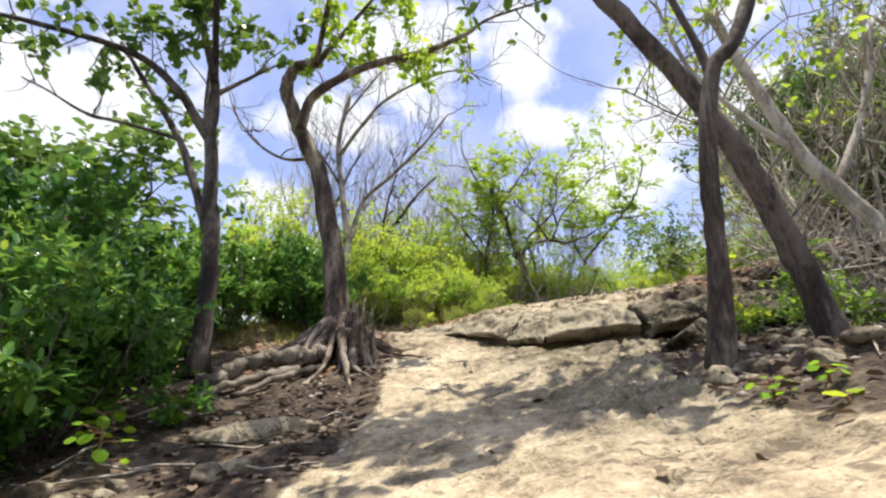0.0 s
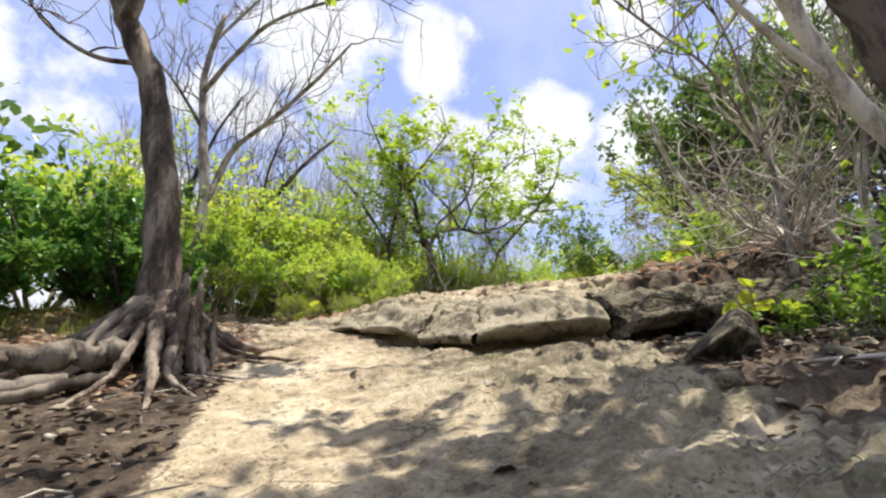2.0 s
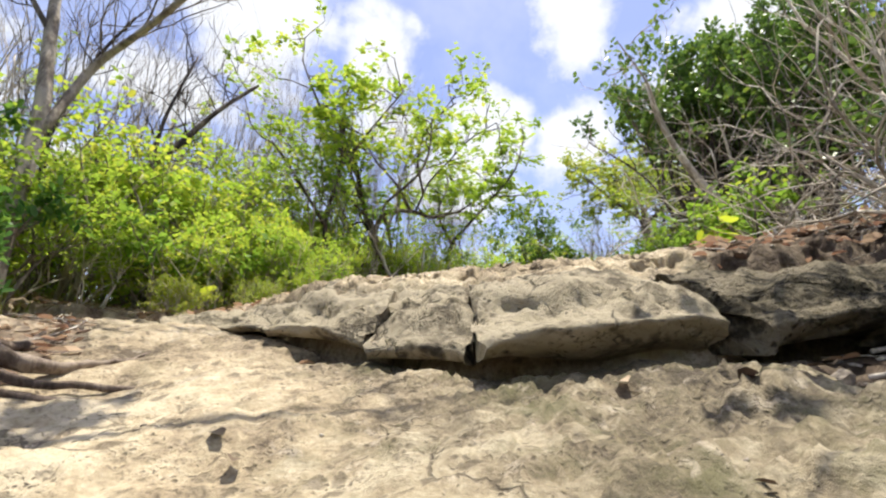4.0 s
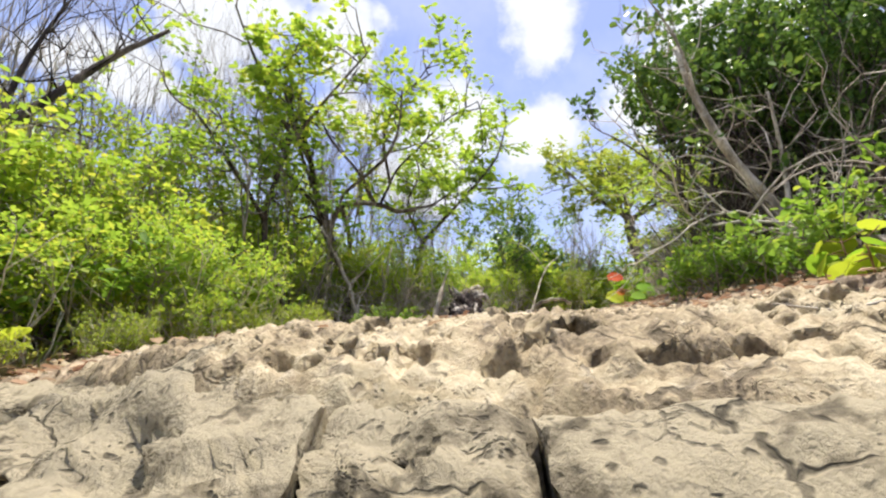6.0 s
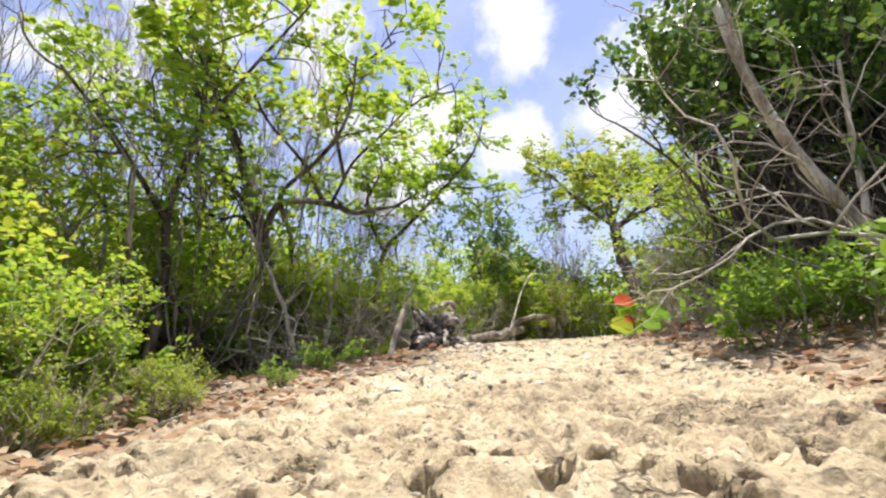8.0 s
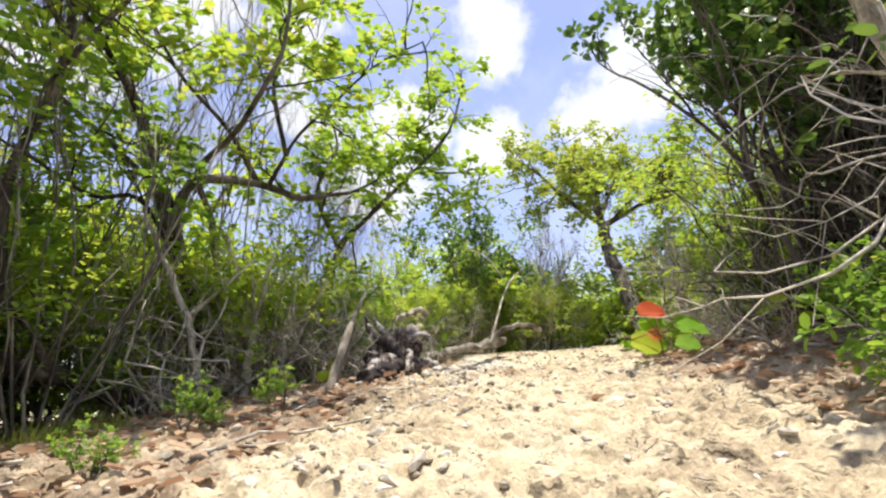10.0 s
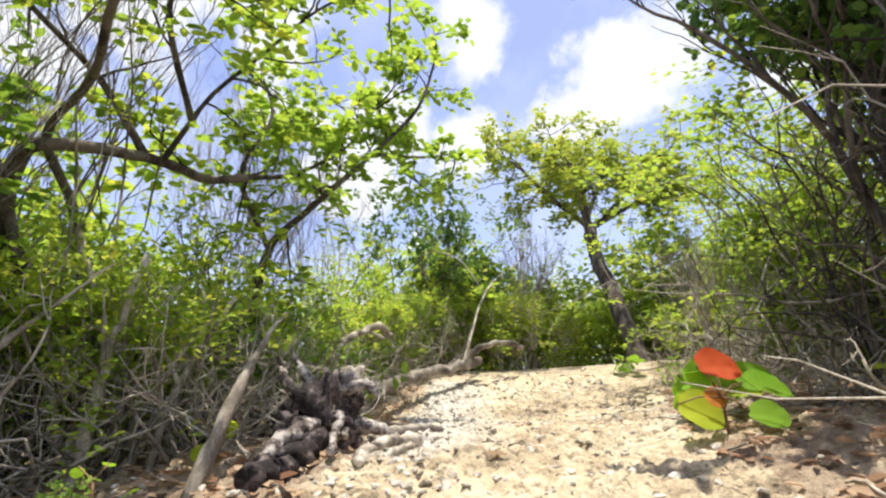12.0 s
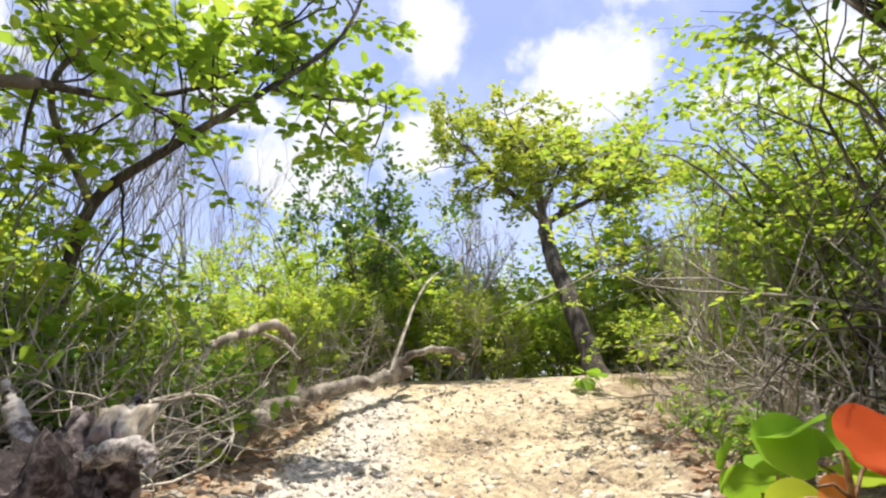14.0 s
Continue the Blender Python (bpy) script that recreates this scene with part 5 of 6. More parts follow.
PLANTS += [
    # the dark thicket beside the upper trail
    (DARK_T, 6.0, 8.5, 1.0), (DARK_T, 6.2, 7.8, 0.9), (DARK_T, 5.95, 7.1, 0.7), (DARK_T, 6.8, 8.4, 0.95), (DARK_T, 6.6, 7.3, 0.85), (BARE_D, 5.75, 8.4, 0.9), (BARE_D, 5.8, 7.7, 1.0), (BARE_D, 5.7, 7.0, 0.9), (BARE_D, 6.2, 8.9, 0.9), (BARE_D, 6.3, 8.2, 1.3), (BARE_D, 6.5, 7.6, 1.3), (DARK_T, 7.3, 7.9, 0.9),
    # sunny bushes past the thicket
    (LIME_D, 8.6, 9.5, 0.85), (LIME_D, 9.6, 10.4, 1.0), (LIME_A, 9.0, 9.7, 0.85), (LIME_B, 8.1, 9.7, 0.95), (LIME_D, 8.9, 10.1, 0.95), (SPRAY, 7.3, 9.9, 0.8), (BARE_B, 6.6, 10.2, 0.8), (BARE_B, 6.35, 9.6, 0.7), (BARE_A, 6.8, 10.2, 0.5),
    (LIME_D, 11.8, 14.4, 0.9), (LIME_D, 12.8, 14.8, 1.0), (LIME_D, 13.6, 15.6, 1.2), (LIME_D, 10.4, 16.2, 1.2), (LIME_D, 8.9, 16.6, 1.2), (FAR_A, 8.1, 17.6, 1.1), (LIME_D, 7.7, 15.7, 0.8), (LIME_D, 6.7, 15.2, 0.7),
    # understory on the sunny side of the trail
    (SPRAY, 1.5, 11.2, 0.55), (SPRAY, 2.5, 11.1, 0.75), (SPRAY, 3.1, 11.6, 0.75), (SPRAY, 3.7, 12.2, 0.7), (SPRAY, 4.3, 13.2, 0.8), (SPRAY, 5.1, 14.0, 0.8), (SPRAY, 0.3, 8.6, 0.45), (SPRAY, -0.4, 8.2, 0.45), (SPRAY, 1.9, 11.5, 0.9),
    (SPRAY, 5.9, 14.5, 0.8), (SPRAY, 6.9, 14.5, 0.7), (SPRAY, 7.7, 14.4, 0.7), (BARE_B, 5.6, 14.2, 0.9), (BARE_B, 2.1, 10.9, 1.0), (BARE_B, 3.3, 11.8, 0.9),
    (LIME_D, -0.6, 10.4, 0.85), (LIME_D, -1.4, 10.0, 0.9), (LIME_D, -0.9, 8.9, 0.7), (LIME_D, 0.1, 11.8, 0.9), (LIME_D, 2.2, 13.2, 0.9), (LIME_D, 3.1, 13.8, 0.55), (LIME_D, -2.2, 10.6, 1.0),
    (SPRAY, -0.9, 7.3, 0.5), (SPRAY, -0.2, 7.6, 0.5), (SPRAY, 0.4, 7.9, 0.5), (SPRAY, 0.9, 8.4, 0.45), (OLIVE_A, 0.0, 8.0, 0.35), (OLIVE_A, 0.25, 7.3, 0.2), (OLIVE_A, -0.3, 7.1, 0.22), (SPRAY, 0.55, 7.6, 0.25), (OLIVE_A, 0.8, 7.9, 0.22), (OLIVE_A, 1.2, 8.3, 0.22), (OLIVE_A, -0.7, 7.9, 0.4), (SPRAY, -1.5, 7.4, 0.6),
    (LIME_S, 3.95, 7.3, 0.24), (LIME_S, 4.35, 7.5, 0.28), (LIME_S, 4.1, 7.2, 0.3),
    (LIME_D, 1.2, 11.8, 0.75), (LIME_D, 2.0, 12.4, 0.75), (LIME_C, 1.7, 12.0, 0.7), (LIME_C, 0.7, 11.2, 0.75),
    (BARE_F, 2.0, 11.5, 1.0), (BARE_F, 0.9, 12.0, 1.2), (BARE_F, -0.3, 11.0, 1.1), (BARE_F, 3.2, 12.8, 0.9), (BARE_F, 1.3, 10.6, 0.9), (BARE_F, 4.4, 14.4, 0.9), (BARE_F, 3.7, 13.4, 0.8), (BARE_F, -1.8, 9.4, 1.0),
]
for k, x, y, sc in PLANTS:
    plant(k, x, y, sc)
rng = random.Random(77)
for _ in range(70):
    # scrub farther back
    a = rng.uniform(-0.55, 1.25)
    d = rng.uniform(15, 30)
    x, y = 2 + d * math.sin(a), 4 + d * math.cos(a)
    if abs(along(x, y)[1]) < 1.5 and along(x, y)[0] < 14:
        continue
    plant(rng.choice([FAR_A, FAR_A, FAR_D, FAR_A]), x, y, rng.uniform(0.7, 1.0) if a < 0.35 else rng.uniform(0.9, 1.3))
for _ in range(26):
    a = rng.uniform(1.3, 5.6)
    d = rng.uniform(7, 13)
    plant(rng.choice([FAR_A, FAR_D]), 1 + d * math.sin(a), 3 + d * math.cos(a), rng.uniform(0.9, 1.3))
for k in (BARE_F, DARK_T, BARE_D, SPRAY, LIME_D, LIME_S, FAR_A, FAR_D, LIME_A, LIME_B, LIME_C, DARK_A, ROSE_A, OLIVE_A, BARE_A, BARE_B):
    for o in (*k.children_recursive, k):
        bpy.data.objects.remove(o)


# ---- loose rocks and litter ----
def rock(x, y, size, seed, label, material=None, turn=None, detail=4, sink=0.25, rough=0.3, cut=(0.45, 0.75)):
    ob = new("rock", rock_mesh("rock", size, seed, material or ROCK_GREY, detail, rough, cut=cut))
    ob.matrix_world = pose(x, y, gz2(x, y) - size[2] * sink, 0, 0, random.Random(seed).uniform(0, 360) if turn is None else turn)
    return tagged(ob, label, "rock")


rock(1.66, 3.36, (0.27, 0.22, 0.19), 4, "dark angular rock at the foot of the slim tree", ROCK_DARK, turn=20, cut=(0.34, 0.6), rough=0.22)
rock(-0.95, 2.95, (0.36, 0.22, 0.09), 9, "flat grey slab half buried in leaf litter", turn=15)
rock(0.74, 3.59, (0.035, 0.03, 0.025), 11, "small brown stone lying on the trail", STONE)
rock(1.78, 4.1, (0.05, 0.04, 0.035), 12, "small dark stone below the overhang", STONE)

rng = random.Random(91)
for i in range(46):
    right = i < 30
    x = rng.uniform(1.0, 2.5) if right else rng.uniform(-1.9, -0.7)
    y = rng.uniform(1.7, 3.9) if right else rng.uniform(1.9, 4.3)
    if float(trail_amount(x, y)) > 0.5 or (abs(x - 1.66) < 0.25 and abs(y - 3.36) < 0.22):
        continue
    sz = rng.uniform(0.035, 0.11)
    rock(x, y, (sz, sz * rng.uniform(0.6, 0.9), sz * rng.uniform(0.35, 0.6)), 200 + i, rng.choice(("grey stone among dead leaves", "brown weathered stone in the rubble")), ROCK_GREY, detail=3)

pieces = Buf()
tone = rock_mesh("pebble", (1, 1, 0.7), 3, STONE, 1)
tv = np.array([v.co for v in tone.vertices])
tf = np.array([p.vertices[:] for p in tone.polygons])
bpy.data.meshes.remove(tone)
rng = random.Random(31)
count = 0
while count < 2600:
    x, y = rng.uniform(-3, 7.5), rng.uniform(0.6, 13.6)
    b = float(trail_amount(x, y))
    if rng.random() > (0.10 if b > 0.7 else 0.9):
        continue
    if y > 4 and rng.random() < 0.4:
        continue
    sc = rng.uniform(0.008, 0.03) * (0.5 if b > 0.7 else 1.0) * (1.5 if rng.random() < 0.12 else 1)
    R = np.array(Euler((rng.uniform(-0.4, 0.4), rng.uniform(-0.4, 0.4), rng.uniform(0, 6.3))).to_matrix())
    pieces.add((tv * np.array((1, rng.uniform(0.6, 1), rng.uniform(0.5, 0.9)))) @ R.T * sc + np.array((x, y, gz2(x, y) - sc * 0.3)), tf)
    count += 1
tagged(new("gravel", pieces.mesh("gravel", STONE)), "loose pale stones among the leaf litter", "gravel", kind="stuff")

chips = Buf()
rng = random.Random(33)
n_c = 0
while n_c < 2600:
    x, y = rng.uniform(1.2, 8.5), rng.uniform(7.5, 13.4)
    s, w = along(x, y)
    if s < 2.6 or w > 1.5 or w < -1.9 or rng.random() > (0.16 + 0.84 * float(smooth(0.2, -0.8, w))) * (0.12 + 0.88 * float(trail_amount(x, y))) * (0.35 + 0.65 * float(smooth(3.6, 5.2, s))):
        continue
    sc = rng.uniform(0.008, 0.03) * (1.5 if rng.random() < 0.1 else 1)
    R = np.array(Euler((rng.uniform(-0.6, 0.6), rng.uniform(-0.6, 0.6), rng.uniform(0, 6.3))).to_matrix())
    chips.add((tv * np.array((1, rng.uniform(0.6, 1), rng.uniform(0.35, 0.8)))) @ R.T * sc + np.array((x, y, gz2(x, y) - sc * 0.1)), tf)
    n_c += 1
tagged(new("rock_chips", chips.mesh("rock_chips", STONE_WHITE, False)), "broken whitish limestone chips on the trail", "rock chips", kind="stuff")

at, way_l, up_l, ln = [], [], [], []
rng = random.Random(32)
while len(at) < 22000:
    x, y = rng.uniform(-3.3, 8), rng.uniform(0.4, 14)
    b = float(trail_amount(x, y))
    caught = x > 0.5 and 1.8 < y < 4.2 and gz2(x, y) < gz(x, y) - 0.012
    if rng.random() > (0.5 if caught else 0.006 if b > 0.6 else 1.0):
        continue
    at.append((x, y, gz2(x, y) + rng.uniform(0.002, 0.02)))
    a = rng.uniform(0, 6.3)
    way_l.append((math.cos(a), math.sin(a), rng.uniform(-0.1, 0.35)))
    up_l.append(unit((rng.gauss(0, 0.35), rng.gauss(0, 0.35), 1)))
    ln.append(rng.uniform(0.03, 0.07) if y < 4.3 else rng.uniform(0.035, 0.095))
at, way_l, up_l, ln = np.array(at), np.array(way_l), np.array(up_l), np.array(ln)
# damp, shade-darkened leaves near the start, dry, sun-lightened ones beyond
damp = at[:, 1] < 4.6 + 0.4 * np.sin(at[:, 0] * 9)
for pick, mat, lab in ((~damp, LEAF_DRY_SUNNY, "dry brown fallen leaves, lightened for sun, covering the soil"), (damp, LEAF_DAMP_SHADED, "damp fallen leaves, darkened for shade, covering the soil")):
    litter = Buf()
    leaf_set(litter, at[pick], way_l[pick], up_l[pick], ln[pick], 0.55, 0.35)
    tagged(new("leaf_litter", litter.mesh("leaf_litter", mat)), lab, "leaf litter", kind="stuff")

sticks = Buf()
rng = random.Random(34)
n_s = 0
while n_s < 420:
    x, y = rng.uniform(-3, 8), rng.uniform(0.6, 14)
    if float(trail_amount(x, y)) > 0.4:
        continue
    a, L = rng.uniform(0, 6.3), rng.uniform(0.15, 0.6)
    pts = []
    for t in np.linspace(0, 1, 5):
        px, py = x + L * t * math.cos(a) + rng.gauss(0, 0.012), y + L * t * math.sin(a) + rng.gauss(0, 0.012)
        pts.append((px, py, gz2(px, py) + 0.012 + rng.uniform(0, 0.02)))
    r = rng.uniform(0.003, 0.009)
    tube(sticks, pts, [r, r * 0.6], 4)
    n_s += 1
tagged(new("fallen_twigs", sticks.mesh("fallen_twigs", BARK_PALE)), "dry fallen twigs on the leaf litter", "twigs", kind="stuff")

at, way_l, up_l, ln = [], [], [], []
rng = random.Random(35)
while len(at) < 30000:
    x, y = rng.uniform(-3, 9), rng.uniform(5.5, 14.5)
    if abs(float(along(x, y)[1])) < 2.3 or float(trail_amount(x, y)) > 0.15 or noise.noise(Vector((x * 0.9, y * 0.9, 3))) < 0.0:
        continue
    for _ in range(7):
        px, py = x + rng.gauss(0, 0.04), y + rng.gauss(0, 0.04)
        at.append((px, py, gz2(px, py) - 0.01))
        way_l.append((rng.gauss(0, 0.35), rng.gauss(0, 0.35), 1))
        up_l.append((rng.gauss(0, 1), rng.gauss(0, 1), 0.1))
        ln.append(rng.uniform(0.05, 0.17))
grass = Buf()
leaf_set(grass, np.array(at), np.array(way_l), np.array(up_l), np.array(ln), 0.035, 0.2)
tagged(new("grass", grass.mesh("grass", GRASS)), "thin dry yellow-green grass between the shrubs", "grass", kind="stuff")


# ---- roots, stump, logs ----
def snag(name, label, category, limbs, material, seed, sides=9, knob=0.2, part_name="root"):
    """Gnarled dead wood: each arm a part."""
    rng = random.Random(seed)
    base = np.array(limbs[0][0][0], float)
    ob = thing(name, label, category, base)
    for pts, r0, r1 in limbs:
        b = Buf()
        line = bend(np.array(pts, float) - base, 7 * len(pts), rng, r1 * 0.3)
        tube(b, line, [r0, *(np.linspace(r0, r1, 6) * np.array([rng.uniform(0.85, 1.2) for _ in range(6)])), r1], sides, knob, rng)
        part(part_name, b, material, ob)
    return ob


def root_arms(cx, cy, zc, n, seed, reach, r0, a0=0.0, a1=6.28):
    rng = random.Random(seed)
    arms = []
    for i in range(n):
        a = a0 + (a1 - a0) * (i + rng.uniform(-0.25, 0.25)) / n
        L = reach * rng.uniform(0.6, 1.2)
        pts = [(cx + 0.02 * math.cos(a), cy + 0.02 * math.sin(a), zc)]
        for t in (0.25, 0.55, 1.0):
            b = a + rng.uniform(-0.35, 0.35) * t
            x, y = cx + L * t * math.cos(b), cy + L * t * math.sin(b)
            pts.append((x, y, max(gz2(x, y) + 0.02 * (1 - t) - 0.01, zc - (zc - gz2(x, y)) * (t * 1.6))))
        arms.append((pts, r0 * rng.uniform(0.7, 1.1), r0 * 0.22))
    return arms


def splinters(cx, cy, n, seed, spread, low, high, r0):
    """Upright broken shards round a hollow stub."""
    rng = random.Random(seed)
    arms = []
    for i in range(n):
        a = 2 * math.pi * (i + rng.uniform(-0.3, 0.3)) / n
        x, y = cx + spread * math.cos(a), cy + spread * math.sin(a)
        z, h = gz2(x, y), rng.uniform(low, high)
        arms.append(([(cx + 2.2 * spread * math.cos(a), cy + 2.2 * spread * math.sin(a), z - 0.04), (cx + 1.3 * spread * math.cos(a), cy + 1.3 * spread * math.sin(a), z + 0.3 * h), (x, y, z + 0.75 * h), (x + rng.uniform(-0.02, 0.02), y + rng.uniform(-0.02, 0.02), z + h)], r0 * rng.uniform(0.8, 1.2), r0 * 0.25))
    return arms


snag("tree_roots", "gnarled grey-brown roots and broken stub below the crooked tree", "roots",
     root_arms(-0.98, 5.18, gz2(-0.98, 5.15) + 0.42, 17, 3, 0.95, 0.055) + root_arms(-0.95, 5.10, gz2(-0.95, 5.1) + 0.30, 9, 7, 1.15, 0.05, 2.6, 5.6) + splinters(-0.80, 5.02, 9, 4, 0.075, 0.3, 0.62, 0.05) + splinters(-0.68, 5.06, 5, 12, 0.05, 0.2, 0.42, 0.035), BARK_ROOT, 61, sides=12, knob=0.26)
snag("fallen_log", "weathered grey log lying along the leaf litter", "log",
     [([(-1.05, 4.85, gz2(-1.05, 4.85) + 0.12), (-1.35, 4.6, gz2(-1.35, 4.6) + 0.16), (-1.62, 4.35, gz2(-1.62, 4.35) + 0.14), (-1.85, 4.05, gz2(-1.85, 4.05) + 0.05)], 0.075, 0.06),
      ([(-1.2, 4.6, gz2(-1.2, 4.6) + 0.05), (-1.5, 4.15, gz2(-1.5, 4.15) + 0.06), (-1.75, 3.7, gz2(-1.75, 3.7) + 0.03)], 0.04, 0.025),
      ([(-1.0, 4.7, gz2(-1.0, 4.7) + 0.04), (-1.25, 4.3, gz2(-1.25, 4.3) + 0.05), (-1.45, 3.85, gz2(-1.45, 3.85) + 0.02)], 0.035, 0.02)], BARK_MID, 62, part_name="log")

sx, sy = 3.45, 10.3
sz = gz2(sx, sy)
snag("stump", "upturned weathered stump with broken white and charred roots", "stump",
     [([(sx, sy, sz - 0.043), (sx + 0.034, sy + 0.068, sz + 0.153), (sx + 0.102, sy + 0.17, sz + 0.306)], 0.084, 0.05),
      ([(sx + 0.085, sy + 0.128, sz + 0.212), (sx + 0.212, sy + 0.238, sz + 0.357), (sx + 0.255, sy + 0.323, sz + 0.425)], 0.042, 0.017),
      ([(sx + 0.043, sy + 0.085, sz + 0.212), (sx - 0.043, sy + 0.238, sz + 0.383), (sx - 0.085, sy + 0.297, sz + 0.468)], 0.036, 0.011),
      ([(sx, sy, sz + 0.085), (sx - 0.153, sy - 0.153, sz + 0.085), (sx - 0.357, sy - 0.323, sz - 0.017)], 0.045, 0.028),
      ([(sx + 0.043, sy, sz + 0.102), (sx + 0.017, sy - 0.187, sz + 0.136), (sx - 0.085, sy - 0.391, sz)], 0.033, 0.017),
      ([(sx + 0.085, sy + 0.043, sz + 0.085), (sx + 0.272, sy - 0.017, sz + 0.085), (sx + 0.493, sy + 0.068, sz)], 0.036, 0.017),
      ([(sx + 0.085, sy + 0.085, sz + 0.128), (sx + 0.323, sy + 0.153, sz + 0.111), (sx + 0.637, sy + 0.255, sz)], 0.027, 0.011),
      ([(sx - 0.043, sy + 0.043, sz + 0.17), (sx - 0.17, sy + 0.085, sz + 0.323), (sx - 0.187, sy + 0.153, sz + 0.425)], 0.03, 0.014),
      ([(sx + 0.102, sy + 0.085, sz + 0.255), (sx + 0.221, sy - 0.017, sz + 0.306), (sx + 0.255, sy - 0.085, sz + 0.255)], 0.03, 0.019)],
     DEADWOOD, 63, sides=11, knob=0.18)
for size, sd, px, py, pz, turn in [((0.17, 0.14, 0.24), 88, 0.05, 0.08, -0.05, 30), ((0.11, 0.09, 0.15), 89, 0.16, 0.16, 0.12, 80), ((0.12, 0.10, 0.12), 90, -0.10, 0.05, -0.03, 10)]:
    body = new("rootball", rock_mesh("rootball", size, sd, CHARRED, 4, 1.5, 0.8))
    body.parent = bpy.data.objects["stump"]
    body.matrix_basis = pose(px, py, pz, 0, 0, turn)
    tagged(body, "charred rootball")
for size, sd, px, py, pz, turn in [((0.07, 0.05, 0.09), 95, 0.17, 0.12, 0.30, 20), ((0.05, 0.04, 0.07), 96, 0.02, -0.02, 0.16, 70), ((0.06, 0.05, 0.05), 97, 0.10, 0.0, 0.05, 40)]:
    body = new("splinter", rock_mesh("splinter", size, sd, BARK_PALE, 3, 1.2, 0.8))
    body.parent = bpy.data.objects["stump"]
    body.matrix_basis = pose(px, py, pz, 0, 25, turn)
    tagged(body, "bleached broken wood")
for pts, r0, r1, mat, lab in [
    ([(3.02, 9.78), (3.2, 9.95), (3.36, 10.1)], 0.055, 0.05, CHARRED, "short charred log with a pale broken end"),
    ([(3.5, 9.95), (3.72, 10.12), (3.95, 10.2)], 0.03, 0.026, BARK_PALE, "short tan branch lying before the stump"),
    ([(3.45, 9.85), (3.62, 9.95), (3.8, 10.0)], 0.026, 0.018, BARK_PALE, "short tan branch lying before the stump"),
    ([(3.75, 10.35), (3.95, 10.45), (4.2, 10.4)], 0.03, 0.018, BARK_GREY, "bent grey branch lying beside the stump"),
]:
    snag("fallen_log", lab, "log", [([(x, y, gz2(x, y) + r0 * 0.8) for x, y in pts], r0, r1)], mat, int(pts[0][0] * 100), knob=0.05, part_name="log")
snag("fallen_log", "long grey fallen log half buried in dry twigs", "log",
     [([(4.2, 12.05, gz2(4.2, 12.05) + 0.03), (4.79, 12.65, 2.44), (5.47, 13.15, 2.66), (6.1, 13.3, 2.78), (6.55, 13.4, 2.9)], 0.085, 0.06),
      ([(6.3, 13.35, 2.85), (6.5, 13.25, 3.05), (6.9, 13.2, 3.12), (7.2, 13.3, 3.06)], 0.04, 0.03),
      ([(4.5, 12.35, 2.3), (4.1, 12.3, 2.25), (3.75, 12.0, gz2(3.75, 12.0) + 0.03)], 0.05, 0.02)], BARK_GREY, 64, part_name="log")
snag("dead_branch", "curved bleached branch arching above the undergrowth", "branch",
     [([(4.30, 12.40, 2.88), (4.52, 12.60, 3.01), (4.85, 12.89, 3.15), (5.10, 13.10, 3.10), (5.18, 13.2, 2.98)], 0.034, 0.036), ([(4.30, 12.40, 2.88), (4.2, 12.4, 2.6), (4.15, 12.4, 2.05)], 0.022, 0.03), ([(4.75, 12.8, 3.08), (5.0, 12.9, 3.0), (5.15, 12.95, 2.9)], 0.02, 0.012)], BARK_PALE, 65, part_name="branch")
snag("dead_branch", "thin grey dead branch leaning over the path edge", "branch",
     [([(6.2, 13.3, 2.7), (7.2, 14.1, 4.0), (8.2, 14.6, 4.7), (9.3, 14.9, 5.4)], 0.018, 0.008), ([(7.2, 14.1, 4.0), (6.7, 14.1, 4.5), (6.2, 14.3, 4.6)], 0.012, 0.006)], BARK_PALE, 66, part_name="branch")
snag("fallen_log", "dark leaning dead trunk in the leaf litter", "log",
     [([(1.95, 11.1, gz2(1.95, 11.1) + 0.0), (1.5, 10.9, gz2(1.5, 10.9) + 0.28), (0.9, 10.7, gz2(0.9, 10.7) + 0.62), (0.3, 10.5, gz2(0.3, 10.5) + 1.0)], 0.07, 0.045),
      ([(1.3, 10.8, gz2(1.3, 10.8) + 0.4), (1.15, 10.6, gz2(1.15, 10.6) + 0.75), (0.9, 10.5, gz2(0.9, 10.5) + 1.0)], 0.03, 0.012)], BARK_MID, 69, part_name="log")
snag("dead_sapling", "short broken pale sapling leaning beside the stump", "branch",
     [([(2.85, 9.95, gz2(2.85, 9.95) - 0.02), (3.0, 10.1, gz2(3, 10.1) + 0.3), (3.16, 10.3, 2.62), (3.27, 10.42, 2.76)], 0.03, 0.006)], BARK_PALE, 67, part_name="stem")


# ---- dead twiggy bushes and vines ----
def twig_bush(x, y, h, seed, material, label, n=9, lean=(0, 0), r=0.011):
    rng = random.Random(seed)
    ob = thing("dead_bush", label, "dead bush", (x, y, gz2(x, y) - 0.02), "dry bushes along the trail")
    for i in range(n):
        b = Buf()
        a = rng.uniform(0, 6.28)
        sprout(b, rng, (0.03 * math.cos(a), 0.03 * math.sin(a), 0), unit((0.7 * math.cos(a) + lean[0], 0.7 * math.sin(a) + lean[1], 1)), h * rng.uniform(0.35, 0.6), r * rng.uniform(0.6, 1.2), 3, [], 0.1, 0.8, (2, 3), 0.7, 4, 0.3)
        part("stem", b, material, ob)
    return ob


